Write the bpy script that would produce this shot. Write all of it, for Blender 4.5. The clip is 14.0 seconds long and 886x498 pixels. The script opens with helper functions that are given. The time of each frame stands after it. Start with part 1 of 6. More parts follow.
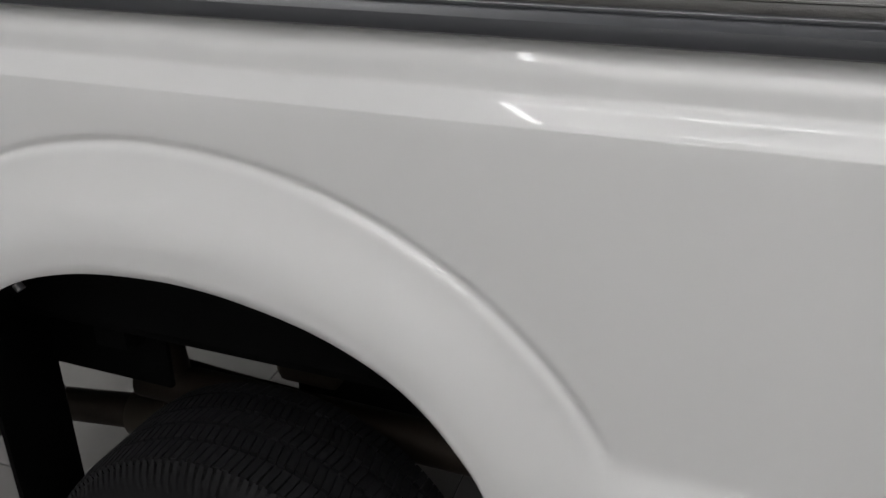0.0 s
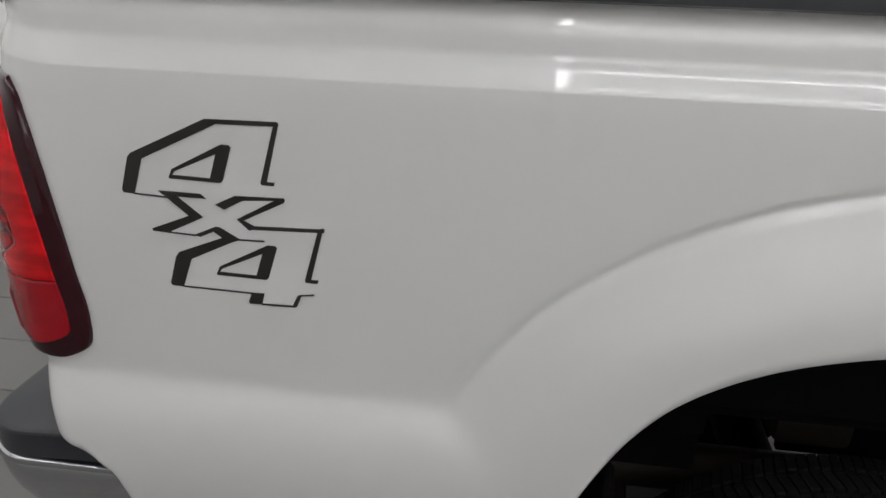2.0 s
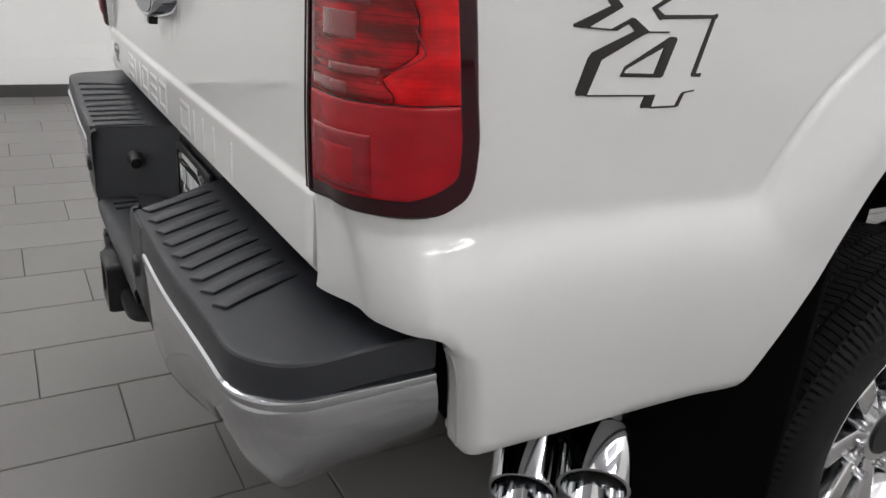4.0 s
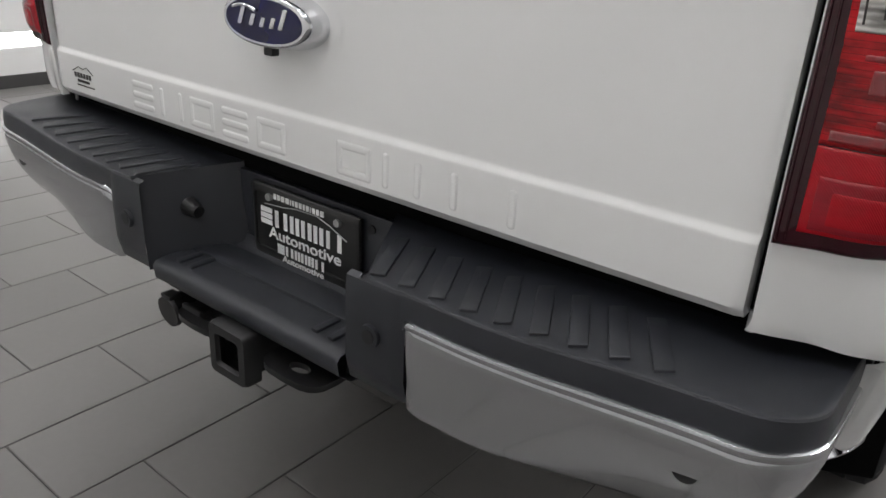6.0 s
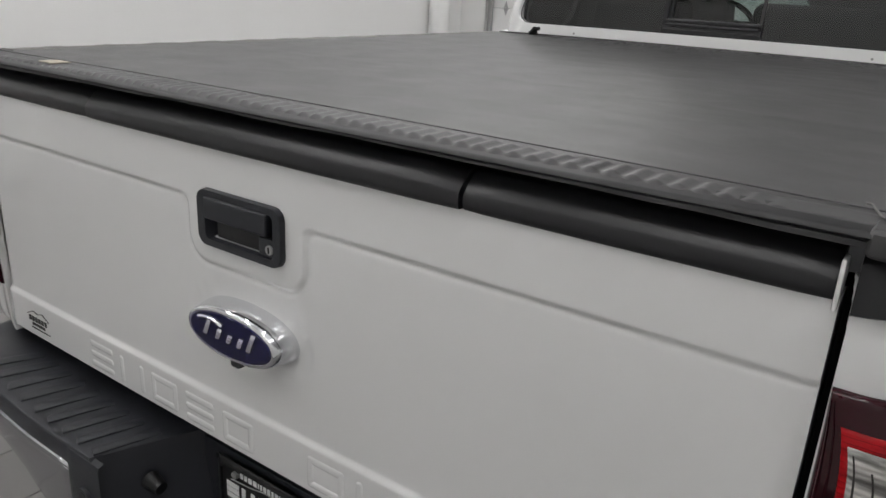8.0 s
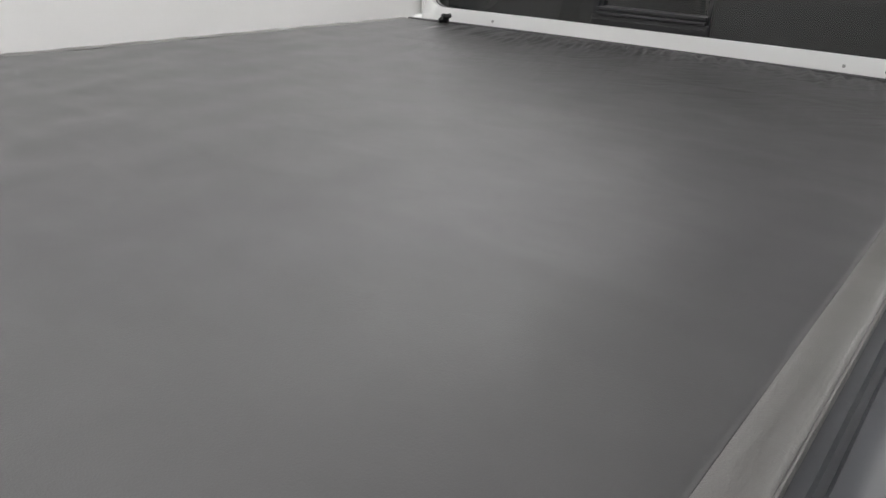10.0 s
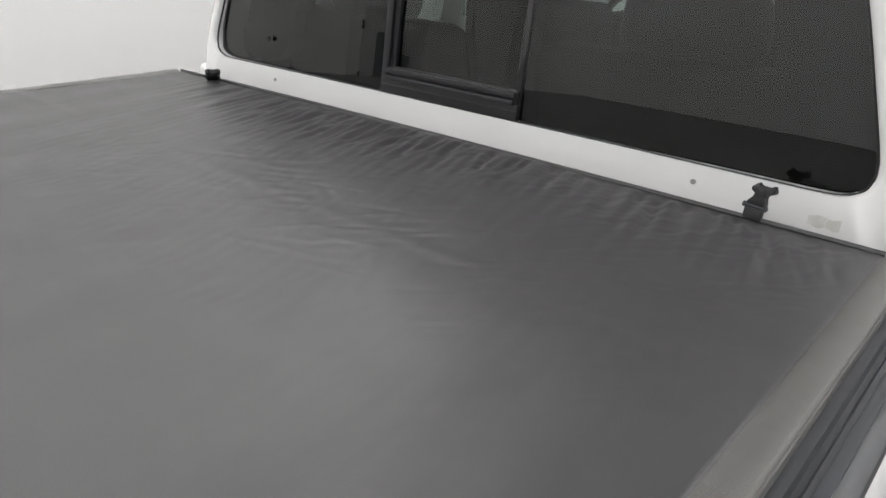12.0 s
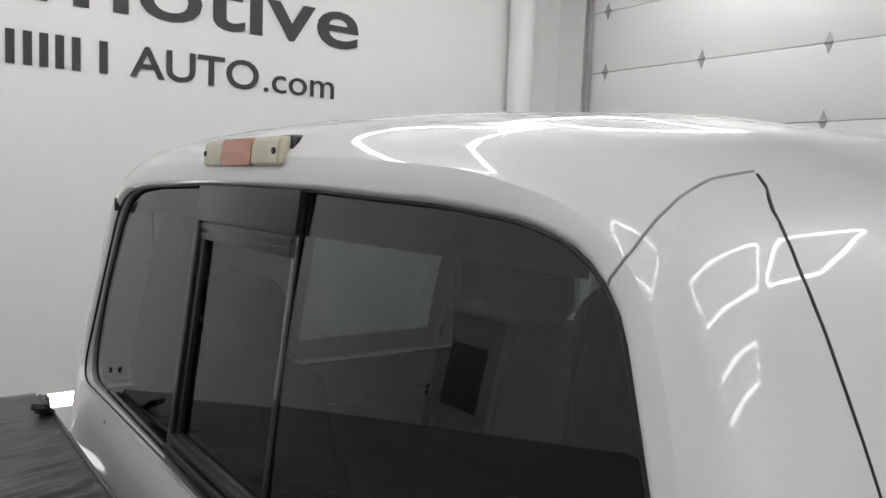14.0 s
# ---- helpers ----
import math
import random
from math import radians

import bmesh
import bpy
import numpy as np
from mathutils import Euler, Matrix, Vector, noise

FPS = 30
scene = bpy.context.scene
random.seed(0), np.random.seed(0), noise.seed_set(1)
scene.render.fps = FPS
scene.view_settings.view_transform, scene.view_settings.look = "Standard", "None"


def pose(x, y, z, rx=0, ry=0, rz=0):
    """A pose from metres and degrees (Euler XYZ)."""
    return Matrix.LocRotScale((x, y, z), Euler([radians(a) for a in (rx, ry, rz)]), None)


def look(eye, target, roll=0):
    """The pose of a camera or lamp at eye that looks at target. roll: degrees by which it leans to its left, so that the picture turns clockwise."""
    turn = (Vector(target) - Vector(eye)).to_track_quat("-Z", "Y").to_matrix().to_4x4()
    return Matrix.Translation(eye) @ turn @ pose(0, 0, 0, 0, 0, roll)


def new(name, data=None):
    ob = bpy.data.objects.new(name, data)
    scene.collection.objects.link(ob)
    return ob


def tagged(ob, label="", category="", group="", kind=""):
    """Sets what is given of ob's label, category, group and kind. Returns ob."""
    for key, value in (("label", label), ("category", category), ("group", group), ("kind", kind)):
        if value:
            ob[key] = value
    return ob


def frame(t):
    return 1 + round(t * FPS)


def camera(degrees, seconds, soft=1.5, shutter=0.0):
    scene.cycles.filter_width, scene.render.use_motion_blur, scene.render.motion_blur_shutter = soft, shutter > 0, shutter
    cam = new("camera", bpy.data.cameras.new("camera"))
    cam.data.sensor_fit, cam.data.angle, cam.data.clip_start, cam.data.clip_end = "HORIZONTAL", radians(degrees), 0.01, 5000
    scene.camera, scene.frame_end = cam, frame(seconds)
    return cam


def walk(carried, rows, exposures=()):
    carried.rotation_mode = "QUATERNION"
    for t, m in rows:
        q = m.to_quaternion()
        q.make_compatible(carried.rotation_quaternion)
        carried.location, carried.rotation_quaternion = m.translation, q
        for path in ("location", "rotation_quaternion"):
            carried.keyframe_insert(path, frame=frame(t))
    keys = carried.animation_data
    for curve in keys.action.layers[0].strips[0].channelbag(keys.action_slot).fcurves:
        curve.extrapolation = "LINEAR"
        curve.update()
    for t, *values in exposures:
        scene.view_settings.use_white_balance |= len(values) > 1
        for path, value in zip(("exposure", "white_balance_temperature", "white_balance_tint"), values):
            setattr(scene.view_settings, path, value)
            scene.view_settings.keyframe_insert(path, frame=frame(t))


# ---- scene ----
cam = camera(61.1, 14.0)
PATH = [
    (0, (1.732, 1.816, 1.565), (0.004, 1.238, 0.742), 1.0),
    (0.5, (1.74, 1.481, 1.559), (-0.014, 1.0, 0.727), 1.3),
    (1, (1.746, 1.221, 1.554), (-0.025, 0.819, 0.717), 1.3),
    (1.2, (1.746, 1.099, 1.546), (-0.031, 0.721, 0.71), 1.7),
    (1.5, (1.737, 0.921, 1.541), (-0.05, 0.593, 0.705), 1.6),
    (2, (1.759, 0.661, 1.525), (-0.052, 0.438, 0.707), 1.7),
    (2.3, (1.786, 0.514, 1.513), (-0.052, 0.402, 0.732), 2.2),
    (2.5, (1.781, 0.437, 1.482), (-0.068, 0.405, 0.721), 2.3),
    (3, (1.741, 0.209, 1.343), (-0.087, 0.491, 0.583), 3.4),
    (3.5, (1.677, -0.026, 1.252), (-0.064, 0.639, 0.527), 4.5),
    (4, (1.618, -0.297, 1.226), (0.021, 0.668, 0.507), 4.5),
    (4.2, (1.573, -0.375, 1.215), (0.03, 0.662, 0.475), 4.4),
    (6.3, (1.0, -0.895, 1.323), (-0.091, 0.584, 0.535), 3.1),
    (6.5, (0.986, -0.902, 1.375), (-0.092, 0.587, 0.588), 3.1),
    (7, (0.949, -0.888, 1.511), (-0.115, 0.622, 0.746), 3.0),
    (7.5, (0.922, -0.845, 1.596), (-0.144, 0.694, 0.892), 2.9),
    (8, (0.9, -0.748, 1.68), (-0.174, 0.802, 1.014), 3.0),
    (8.5, (0.893, -0.613, 1.723), (-0.187, 0.935, 1.062), 2.8),
    (8.7, (0.896, -0.545, 1.732), (-0.196, 0.992, 1.064), 2.7),
    (10.8, (1.003, 0.424, 1.839), (-0.125, 1.854, 1.013), 2.2),
    (11, (1.005, 0.531, 1.846), (-0.132, 1.958, 1.026), 2.2),
    (11.5, (1.015, 0.788, 1.868), (-0.128, 2.208, 1.046), 2.3),
    (12, (1.016, 1.034, 1.892), (-0.156, 2.446, 1.096), 2.3),
    (12.5, (1.003, 1.292, 1.924), (-0.26, 2.686, 1.245), 1.6),
    (13, (0.973, 1.517, 1.954), (-0.402, 2.905, 1.526), 1.9),
    (13.5, (0.976, 1.726, 1.982), (-0.523, 3.025, 1.728), 2.2),
    (14, (1.052, 1.872, 2.009), (-0.544, 3.068, 1.85), 2.1),
]
# the film's own drift in brightness
STOPS = [(0, -0.32), (1, -0.32), (2, -0.30), (2.5, -0.38), (3, -0.46), (3.5, -0.12), (4, 0.18), (4.2, 0.20), (6.3, -0.02), (7, -0.05), (7.5, -0.13), (8, -0.35), (8.5, -0.50), (8.7, -0.50),
         (10.8, 0.18), (11.5, 0.20), (12, 0.18), (12.5, 0.10), (13, -0.04), (13.5, -0.34), (14, -0.60)]
walk(cam, [(t, look(eye, target, roll)) for t, eye, target, roll in PATH], STOPS)

# ---------------------------------------------------------------- light
TUBE = 17.8          # radiance of the ceiling light tubes
STRIP = 9.0          # radiance of the low wall strip
world = bpy.data.worlds.new("hall_air")
scene.world = world
world.use_nodes = True
world.node_tree.nodes["Background"].inputs[0].default_value = (0.9, 0.95, 1.0, 1)
world.node_tree.nodes["Background"].inputs[1].default_value = 0.05


# ---------------------------------------------------------------- materials
def mat(name, color, rough=0.5, metal=0.0, coat=0.0, spec=0.5, grain=0.0, scale=60.0, var=0.0, vscale=3.0,
        bump=0.0, bscale=400.0, rvar=0.0, island=False):
    m = bpy.data.materials.new(name)
    m.use_nodes = True
    nt = m.node_tree
    b = nt.nodes["Principled BSDF"]
    b.inputs["Roughness"].default_value = rough
    b.inputs["Metallic"].default_value = metal
    b.inputs["Coat Weight"].default_value = coat
    b.inputs["Coat Roughness"].default_value = 0.03
    b.inputs["Specular IOR Level"].default_value = spec
    b.inputs["Base Color"].default_value = (*color, 1)
    tc = nt.nodes.new("ShaderNodeTexCoord")

    def noise_node(s, detail=4.0):
        n = nt.nodes.new("ShaderNodeTexNoise")
        n.inputs["Scale"].default_value = s
        n.inputs["Detail"].default_value = detail
        nt.links.new(tc.outputs["Object"], n.inputs["Vector"])
        return n

    if grain or var or island:
        big = noise_node(vscale)
        fine = noise_node(scale)
        a = nt.nodes.new("ShaderNodeMath"); a.operation = "MULTIPLY_ADD"
        nt.links.new(big.outputs["Fac"], a.inputs[0]); a.inputs[1].default_value = 2 * var; a.inputs[2].default_value = 1 - var
        c = nt.nodes.new("ShaderNodeMath"); c.operation = "MULTIPLY_ADD"
        nt.links.new(fine.outputs["Fac"], c.inputs[0]); c.inputs[1].default_value = 2 * grain
        nt.links.new(a.outputs[0], c.inputs[2])
        last = c.outputs[0]
        if island:
            info = nt.nodes.new("ShaderNodeObjectInfo")
            g = nt.nodes.new("ShaderNodeMath"); g.operation = "MULTIPLY_ADD"
            nt.links.new(info.outputs["Random"], g.inputs[0]); g.inputs[1].default_value = 0.16
            nt.links.new(last, g.inputs[2])
            last = g.outputs[0]
        mix = nt.nodes.new("ShaderNodeVectorMath"); mix.operation = "SCALE"
        mix.inputs[0].default_value = color
        nt.links.new(last, mix.inputs["Scale"])
        nt.links.new(mix.outputs[0], b.inputs["Base Color"])
    if rvar:
        r = noise_node(vscale * 2.3)
        q = nt.nodes.new("ShaderNodeMath"); q.operation = "MULTIPLY_ADD"
        nt.links.new(r.outputs["Fac"], q.inputs[0]); q.inputs[1].default_value = 2 * rvar; q.inputs[2].default_value = rough - rvar
        nt.links.new(q.outputs[0], b.inputs["Roughness"])
    if bump:
        n = noise_node(bscale, 3.0)
        bp = nt.nodes.new("ShaderNodeBump")
        bp.inputs["Strength"].default_value = bump
        bp.inputs["Distance"].default_value = 0.002
        nt.links.new(n.outputs["Fac"], bp.inputs["Height"])
        nt.links.new(bp.outputs[0], b.inputs["Normal"])
    return m


def emitter(name, color, strength):
    m = bpy.data.materials.new(name)
    m.use_nodes = True
    nt = m.node_tree
    nt.nodes.remove(nt.nodes["Principled BSDF"])
    e = nt.nodes.new("ShaderNodeEmission")
    e.inputs[0].default_value = (*color, 1)
    e.inputs[1].default_value = strength
    nt.links.new(e.outputs[0], nt.nodes["Material Output"].inputs[0])
    return m


def pane(name, tint, ior=1.5, rough=0.0):
    """Thin sheet glass: clear tint with a mirror gloss by angle."""
    m = bpy.data.materials.new(name)
    m.use_nodes = True
    nt = m.node_tree
    nt.nodes.remove(nt.nodes["Principled BSDF"])
    tr = nt.nodes.new("ShaderNodeBsdfTransparent"); tr.inputs[0].default_value = (*tint, 1)
    gl = nt.nodes.new("ShaderNodeBsdfGlossy"); gl.inputs["Roughness"].default_value = rough
    fr = nt.nodes.new("ShaderNodeFresnel"); fr.inputs[0].default_value = ior
    mx = nt.nodes.new("ShaderNodeMixShader")
    nt.links.new(fr.outputs[0], mx.inputs[0])
    nt.links.new(tr.outputs[0], mx.inputs[1]); nt.links.new(gl.outputs[0], mx.inputs[2])
    nt.links.new(mx.outputs[0], nt.nodes["Material Output"].inputs[0])
    return m


def lens(name, color, rough, rib, axis, depth=0.6, dark=0.35, lines=0.0):
    """Moulded lamp plastic: glossy, with fine ribs and darker cells behind."""
    m = mat(name, color, rough, coat=0.30, spec=0.22)
    nt = m.node_tree
    b = nt.nodes["Principled BSDF"]
    tc = nt.nodes.new("ShaderNodeTexCoord")
    w = nt.nodes.new("ShaderNodeTexWave")
    w.wave_type = "BANDS"; w.bands_direction = axis
    w.inputs["Scale"].default_value = rib
    nt.links.new(tc.outputs["Object"], w.inputs["Vector"])
    bp = nt.nodes.new("ShaderNodeBump"); bp.inputs["Strength"].default_value = depth; bp.inputs["Distance"].default_value = 0.001
    nt.links.new(w.outputs["Fac"], bp.inputs["Height"])
    nt.links.new(bp.outputs[0], b.inputs["Normal"])
    n = nt.nodes.new("ShaderNodeTexNoise"); n.inputs["Scale"].default_value = 22.0; n.inputs["Detail"].default_value = 3.0
    mp = nt.nodes.new("ShaderNodeMapping"); mp.inputs["Scale"].default_value = (0.7, 0.7, 2.6)
    nt.links.new(tc.outputs["Object"], mp.inputs[0]); nt.links.new(mp.outputs[0], n.inputs["Vector"])
    rp = nt.nodes.new("ShaderNodeMapRange")
    rp.inputs["From Min"].default_value = 0.40; rp.inputs["From Max"].default_value = 0.62
    rp.inputs["To Min"].default_value = dark; rp.inputs["To Max"].default_value = 1.0
    nt.links.new(n.outputs["Fac"], rp.inputs["Value"])
    sc = nt.nodes.new("ShaderNodeVectorMath"); sc.operation = "SCALE"; sc.inputs[0].default_value = color
    last = rp.outputs[0]
    if lines:
        # thin crooked dark lines of the moulding behind the lens
        q = nt.nodes.new("ShaderNodeTexWave"); q.wave_type = "BANDS"; q.bands_direction = "Z"
        q.inputs["Scale"].default_value = lines; q.inputs["Distortion"].default_value = 1.3
        q.inputs["Detail"].default_value = 3.0; q.inputs["Detail Scale"].default_value = 1.2
        nt.links.new(tc.outputs["Object"], q.inputs["Vector"])
        mr = nt.nodes.new("ShaderNodeMapRange")
        mr.inputs["From Min"].default_value = 0.0; mr.inputs["From Max"].default_value = 0.045
        mr.inputs["To Min"].default_value = 0.35; mr.inputs["To Max"].default_value = 1.0
        nt.links.new(q.outputs["Fac"], mr.inputs["Value"])
        mu = nt.nodes.new("ShaderNodeMath"); mu.operation = "MULTIPLY"
        nt.links.new(last, mu.inputs[0]); nt.links.new(mr.outputs[0], mu.inputs[1])
        last = mu.outputs[0]
    nt.links.new(last, sc.inputs["Scale"]); nt.links.new(sc.outputs[0], b.inputs["Base Color"])
    return m


PAINT = mat("white_paint", (0.74, 0.74, 0.735), 0.38, coat=1.0, var=0.012, vscale=2.0, grain=0.006, scale=900)
BLACK = mat("black_grained_plastic", (0.018, 0.0195, 0.025), 0.42, var=0.10, vscale=9, grain=0.05, scale=300, bump=0.25, bscale=900, rvar=0.06)
TRIM = mat("black_smooth_trim", (0.012, 0.012, 0.014), 0.30, var=0.08, vscale=12, rvar=0.05)
RAILP = mat("grey_rail_plastic", (0.05, 0.052, 0.058), 0.36, var=0.08, vscale=10, bump=0.12, bscale=900, rvar=0.05)
# darker than a black coat: the shade of the recesses is in the colour
DARK = mat("shaded_underbody_black", (0.0022, 0.0022, 0.0022), 0.8, spec=0.06, var=0.3, vscale=14, grain=0.2, scale=120)
RUST = mat("dark_rusty_steel", (0.026, 0.019, 0.014), 0.65, metal=0.5, var=0.4, vscale=18, grain=0.3, scale=140)
GALV2 = mat("dull_cast_steel", (0.10, 0.085, 0.07), 0.42, metal=0.8, var=0.2, vscale=20)
CHROME = mat("chrome", (0.74, 0.75, 0.77), 0.07, metal=1.0, var=0.02, vscale=6, rvar=0.03)
SATIN = mat("bumper_chrome", (0.56, 0.57, 0.59), 0.11, metal=1.0, var=0.03, vscale=5, rvar=0.04)
BRUSH = mat("polished_alloy", (0.80, 0.80, 0.81), 0.14, metal=1.0, var=0.04, vscale=20, rvar=0.05)
TYRE = mat("tyre_rubber", (0.007, 0.007, 0.008), 0.75, spec=0.25, var=0.2, vscale=20, grain=0.2, scale=200, bump=0.2, bscale=500)
VINYL = mat("black_vinyl", (0.051, 0.050, 0.0515), 0.42, spec=0.48, var=0.10, vscale=2.0, grain=0.06, scale=30, bump=0.12, bscale=600, rvar=0.05)


def scuffed(m, low, high):
    """Long dusty smears that run aslant and dull the gloss."""
    nt = m.node_tree
    b = nt.nodes["Principled BSDF"]
    tc = nt.nodes.new("ShaderNodeTexCoord")
    mp = nt.nodes.new("ShaderNodeMapping")
    mp.inputs["Rotation"].default_value = (0, 0, radians(24))
    mp.inputs["Scale"].default_value = (5.0, 8.0, 1.0)
    n = nt.nodes.new("ShaderNodeTexNoise")
    n.inputs["Scale"].default_value = 1.6; n.inputs["Detail"].default_value = 5.0; n.inputs["Roughness"].default_value = 0.6
    n.inputs["Distortion"].default_value = 0.5
    r = nt.nodes.new("ShaderNodeMapRange")
    r.inputs["From Min"].default_value = 0.33; r.inputs["From Max"].default_value = 0.67
    r.inputs["To Min"].default_value = low; r.inputs["To Max"].default_value = high
    nt.links.new(tc.outputs["Object"], mp.inputs[0]); nt.links.new(mp.outputs[0], n.inputs["Vector"])
    nt.links.new(n.outputs["Fac"], r.inputs["Value"])
    nt.links.new(r.outputs[0], b.inputs["Roughness"])


scuffed(VINYL, 0.40, 0.45)
HEM = mat("dusty_vinyl_hem", (0.10, 0.097, 0.092), 0.38, var=0.12, vscale=8, grain=0.08, scale=60, bump=0.3, bscale=600, rvar=0.06)
# white paint greyed to carry the shade of the roof groove and plugs
SHADE_GREY = mat("shaded_paint_grey", (0.30, 0.30, 0.295), 0.5, var=0.08, vscale=20)
RUBBER = mat("rubber_seal", (0.010, 0.010, 0.011), 0.5, var=0.1, vscale=20)
DECAL = mat("dark_vinyl_decal", (0.022, 0.018, 0.017), 0.35, var=0.05, vscale=8)
REDRIM = mat("dark_red_lens", (0.028, 0.0014, 0.005), 0.06, coat=0.45, spec=0.2, var=0.08, vscale=15)
RED = lens("red_lens", (0.74, 0.005, 0.010), 0.10, 60.0, "Z", 0.10, 0.62)
REDLINED = lens("red_lined_lens", (0.46, 0.005, 0.010), 0.10, 60.0, "Z", 0.10, 0.30, 46.0)
REDBULB = mat("red_shadowed_bulb", (0.20, 0.005, 0.009), 0.12, coat=1.0, var=0.3, vscale=60)
REDREF = lens("red_reflector", (0.40, 0.004, 0.012), 0.16, 190.0, "DIAGONAL", 0.25, 0.85)
REDBOX = lens("red_cell", (0.30, 0.010, 0.020), 0.14, 190.0, "DIAGONAL", 0.2, 0.8)
CLEAR = lens("clear_ribbed_lens", (0.55, 0.53, 0.50), 0.12, 45.0, "Z", 1.0, 0.25)
IVORY = lens("aged_clear_lens", (0.62, 0.60, 0.46), 0.16, 120.0, "X", 0.3, 0.85)
SALMON = lens("pale_red_lens", (0.66, 0.33, 0.25), 0.16, 120.0, "X", 1.0, 0.8)
BLUE = mat("deep_blue_enamel", (0.008, 0.008, 0.055), 0.10, spec=0.3, coat=0.4, var=0.05, vscale=20)
SILVER = mat("silver_script", (0.75, 0.75, 0.77), 0.2, metal=0.8, var=0.03)
INK = mat("white_print", (0.78, 0.78, 0.78), 0.5, var=0.04)
PLATE = mat("black_plate", (0.012, 0.012, 0.012), 0.3, var=0.1, vscale=15)
STEEL = mat("black_steel", (0.012, 0.012, 0.013), 0.45, metal=0.3, var=0.2, vscale=20, bump=0.2, bscale=300)
TINT = pane("privacy_glass", (0.255, 0.286, 0.280), 1.74)
TINT2 = pane("privacy_slider_glass", (0.35, 0.395, 0.38), 1.62)
GREEN = pane("green_glass", (0.68, 0.80, 0.76), 1.5)
FRIT = mat("glass_black_border", (0.010, 0.010, 0.011), 0.06, spec=0.6, coat=0.6)
# cab trim and dash: the cabin's dimness is put into near-black colours
SEAT = mat("dim_cab_trim", (0.008, 0.0078, 0.007), 0.7, spec=0.08, var=0.1, vscale=6)
DASH = mat("dim_cab_dash", (0.010, 0.010, 0.010), 0.7, spec=0.08, var=0.1, vscale=8)
BUCKLE = mat("worn_black_plastic", (0.020, 0.020, 0.021), 0.42, spec=0.35, var=0.15, vscale=60)
SMUDGE = mat("dusty_smudged_paint", (0.60, 0.59, 0.56), 0.4, coat=0.6, var=0.22, vscale=60)
TAPE = mat("beige_tape", (0.42, 0.37, 0.29), 0.5, var=0.25, vscale=90)
WALL = mat("white_wall_paint", (0.76, 0.76, 0.75), 0.55, var=0.02, vscale=0.7, grain=0.012, scale=30, bump=0.06, bscale=120)
CEIL = mat("pale_ceiling", (0.50, 0.50, 0.51), 0.8, var=0.03, vscale=0.8)
BASE = mat("charcoal_base_tile", (0.055, 0.054, 0.054), 0.35, var=0.12, vscale=4, grain=0.06, scale=60)
TILE = mat("grey_floor_tile", (0.140, 0.134, 0.130), 0.34, var=0.08, vscale=2.2, grain=0.06, scale=45, rvar=0.015, island=True)
GROUT = mat("dark_grout", (0.05, 0.048, 0.046), 0.85, var=0.15, vscale=9)
SIGN = mat("charcoal_sign", (0.030, 0.030, 0.032), 0.5, var=0.05)
DOORP = mat("door_panel_white", (0.78, 0.78, 0.77), 0.45, var=0.02, vscale=1.2, bump=0.08, bscale=80)
GALV = mat("galvanised_steel", (0.42, 0.42, 0.42), 0.4, metal=0.7, var=0.15, vscale=15)
DOORG = mat("pale_door", (0.55, 0.55, 0.54), 0.5, var=0.04)
LED = emitter("light_tube", (1.0, 0.99, 0.985), TUBE)
LEDW = emitter("wall_strip_light", (1.0, 0.99, 0.97), STRIP)


# ---------------------------------------------------------------- mesh helpers
from mathutils.bvhtree import BVHTree


def mesh_of(name, verts, faces):
    me = bpy.data.meshes.new(name)
    me.from_pydata([tuple(map(float, v)) for v in verts], [], [tuple(int(i) for i in f) for f in faces])
    me.update()
    return me


def part(name, geo, material, parent=None, label="", smooth=35.0):
    """Links a bmesh or mesh as one object under a thing or a part."""
    if isinstance(geo, bmesh.types.BMesh):
        bmesh.ops.recalc_face_normals(geo, faces=geo.faces[:])
        me = bpy.data.meshes.new(name)
        geo.to_mesh(me)
        geo.free()
    else:
        me = geo
    if material and not me.materials:
        me.materials.append(material)
    if smooth:
        me.shade_smooth()
        me.set_sharp_from_angle(angle=radians(smooth))
    ob = new(name, me)
    if parent:
        ob.parent = parent
    if label:
        tagged(ob, label)
    return ob


def thing(name, at, label, category, group="", kind=""):
    e = new(name)
    e.empty_display_size = 0.1
    e.location = at
    bpy.context.view_layer.update()
    return tagged(e, label, category, group, kind)


def under(name, geo, material, top, label="", smooth=35.0):
    """A part given in world coordinates, hung under a thing."""
    ob = part(name, geo, material, top, label, smooth)
    root = top
    shift = Vector((0, 0, 0))
    while root:
        shift += root.location
        root = root.parent
    ob.location = -shift
    return ob


def box(x0, x1, y0, y1, z0, z1, r=0.0, seg=2, bm=None):
    b = bmesh.new() if bm is None else bm
    made = bmesh.ops.create_cube(b, size=1.0)["verts"]
    for v in made:
        v.co = ((x0 + x1) / 2 + v.co.x * (x1 - x0), (y0 + y1) / 2 + v.co.y * (y1 - y0), (z0 + z1) / 2 + v.co.z * (z1 - z0))
    if r > 0:
        edges = list({e for v in made for e in v.link_edges})
        bmesh.ops.bevel(b, geom=edges, offset=r, segments=seg, profile=0.6, affect="EDGES")
    return b


def tube(p0, p1, r0, r1=None, seg=20, caps=True, bm=None):
    b = bmesh.new() if bm is None else bm
    p0, p1 = Vector(p0), Vector(p1)
    d = p1 - p0
    m = Matrix.Translation((p0 + p1) / 2) @ d.to_track_quat("Z", "Y").to_matrix().to_4x4()
    bmesh.ops.create_cone(b, cap_ends=caps, segments=seg, radius1=r0, radius2=r0 if r1 is None else r1, depth=d.length, matrix=m)
    return b


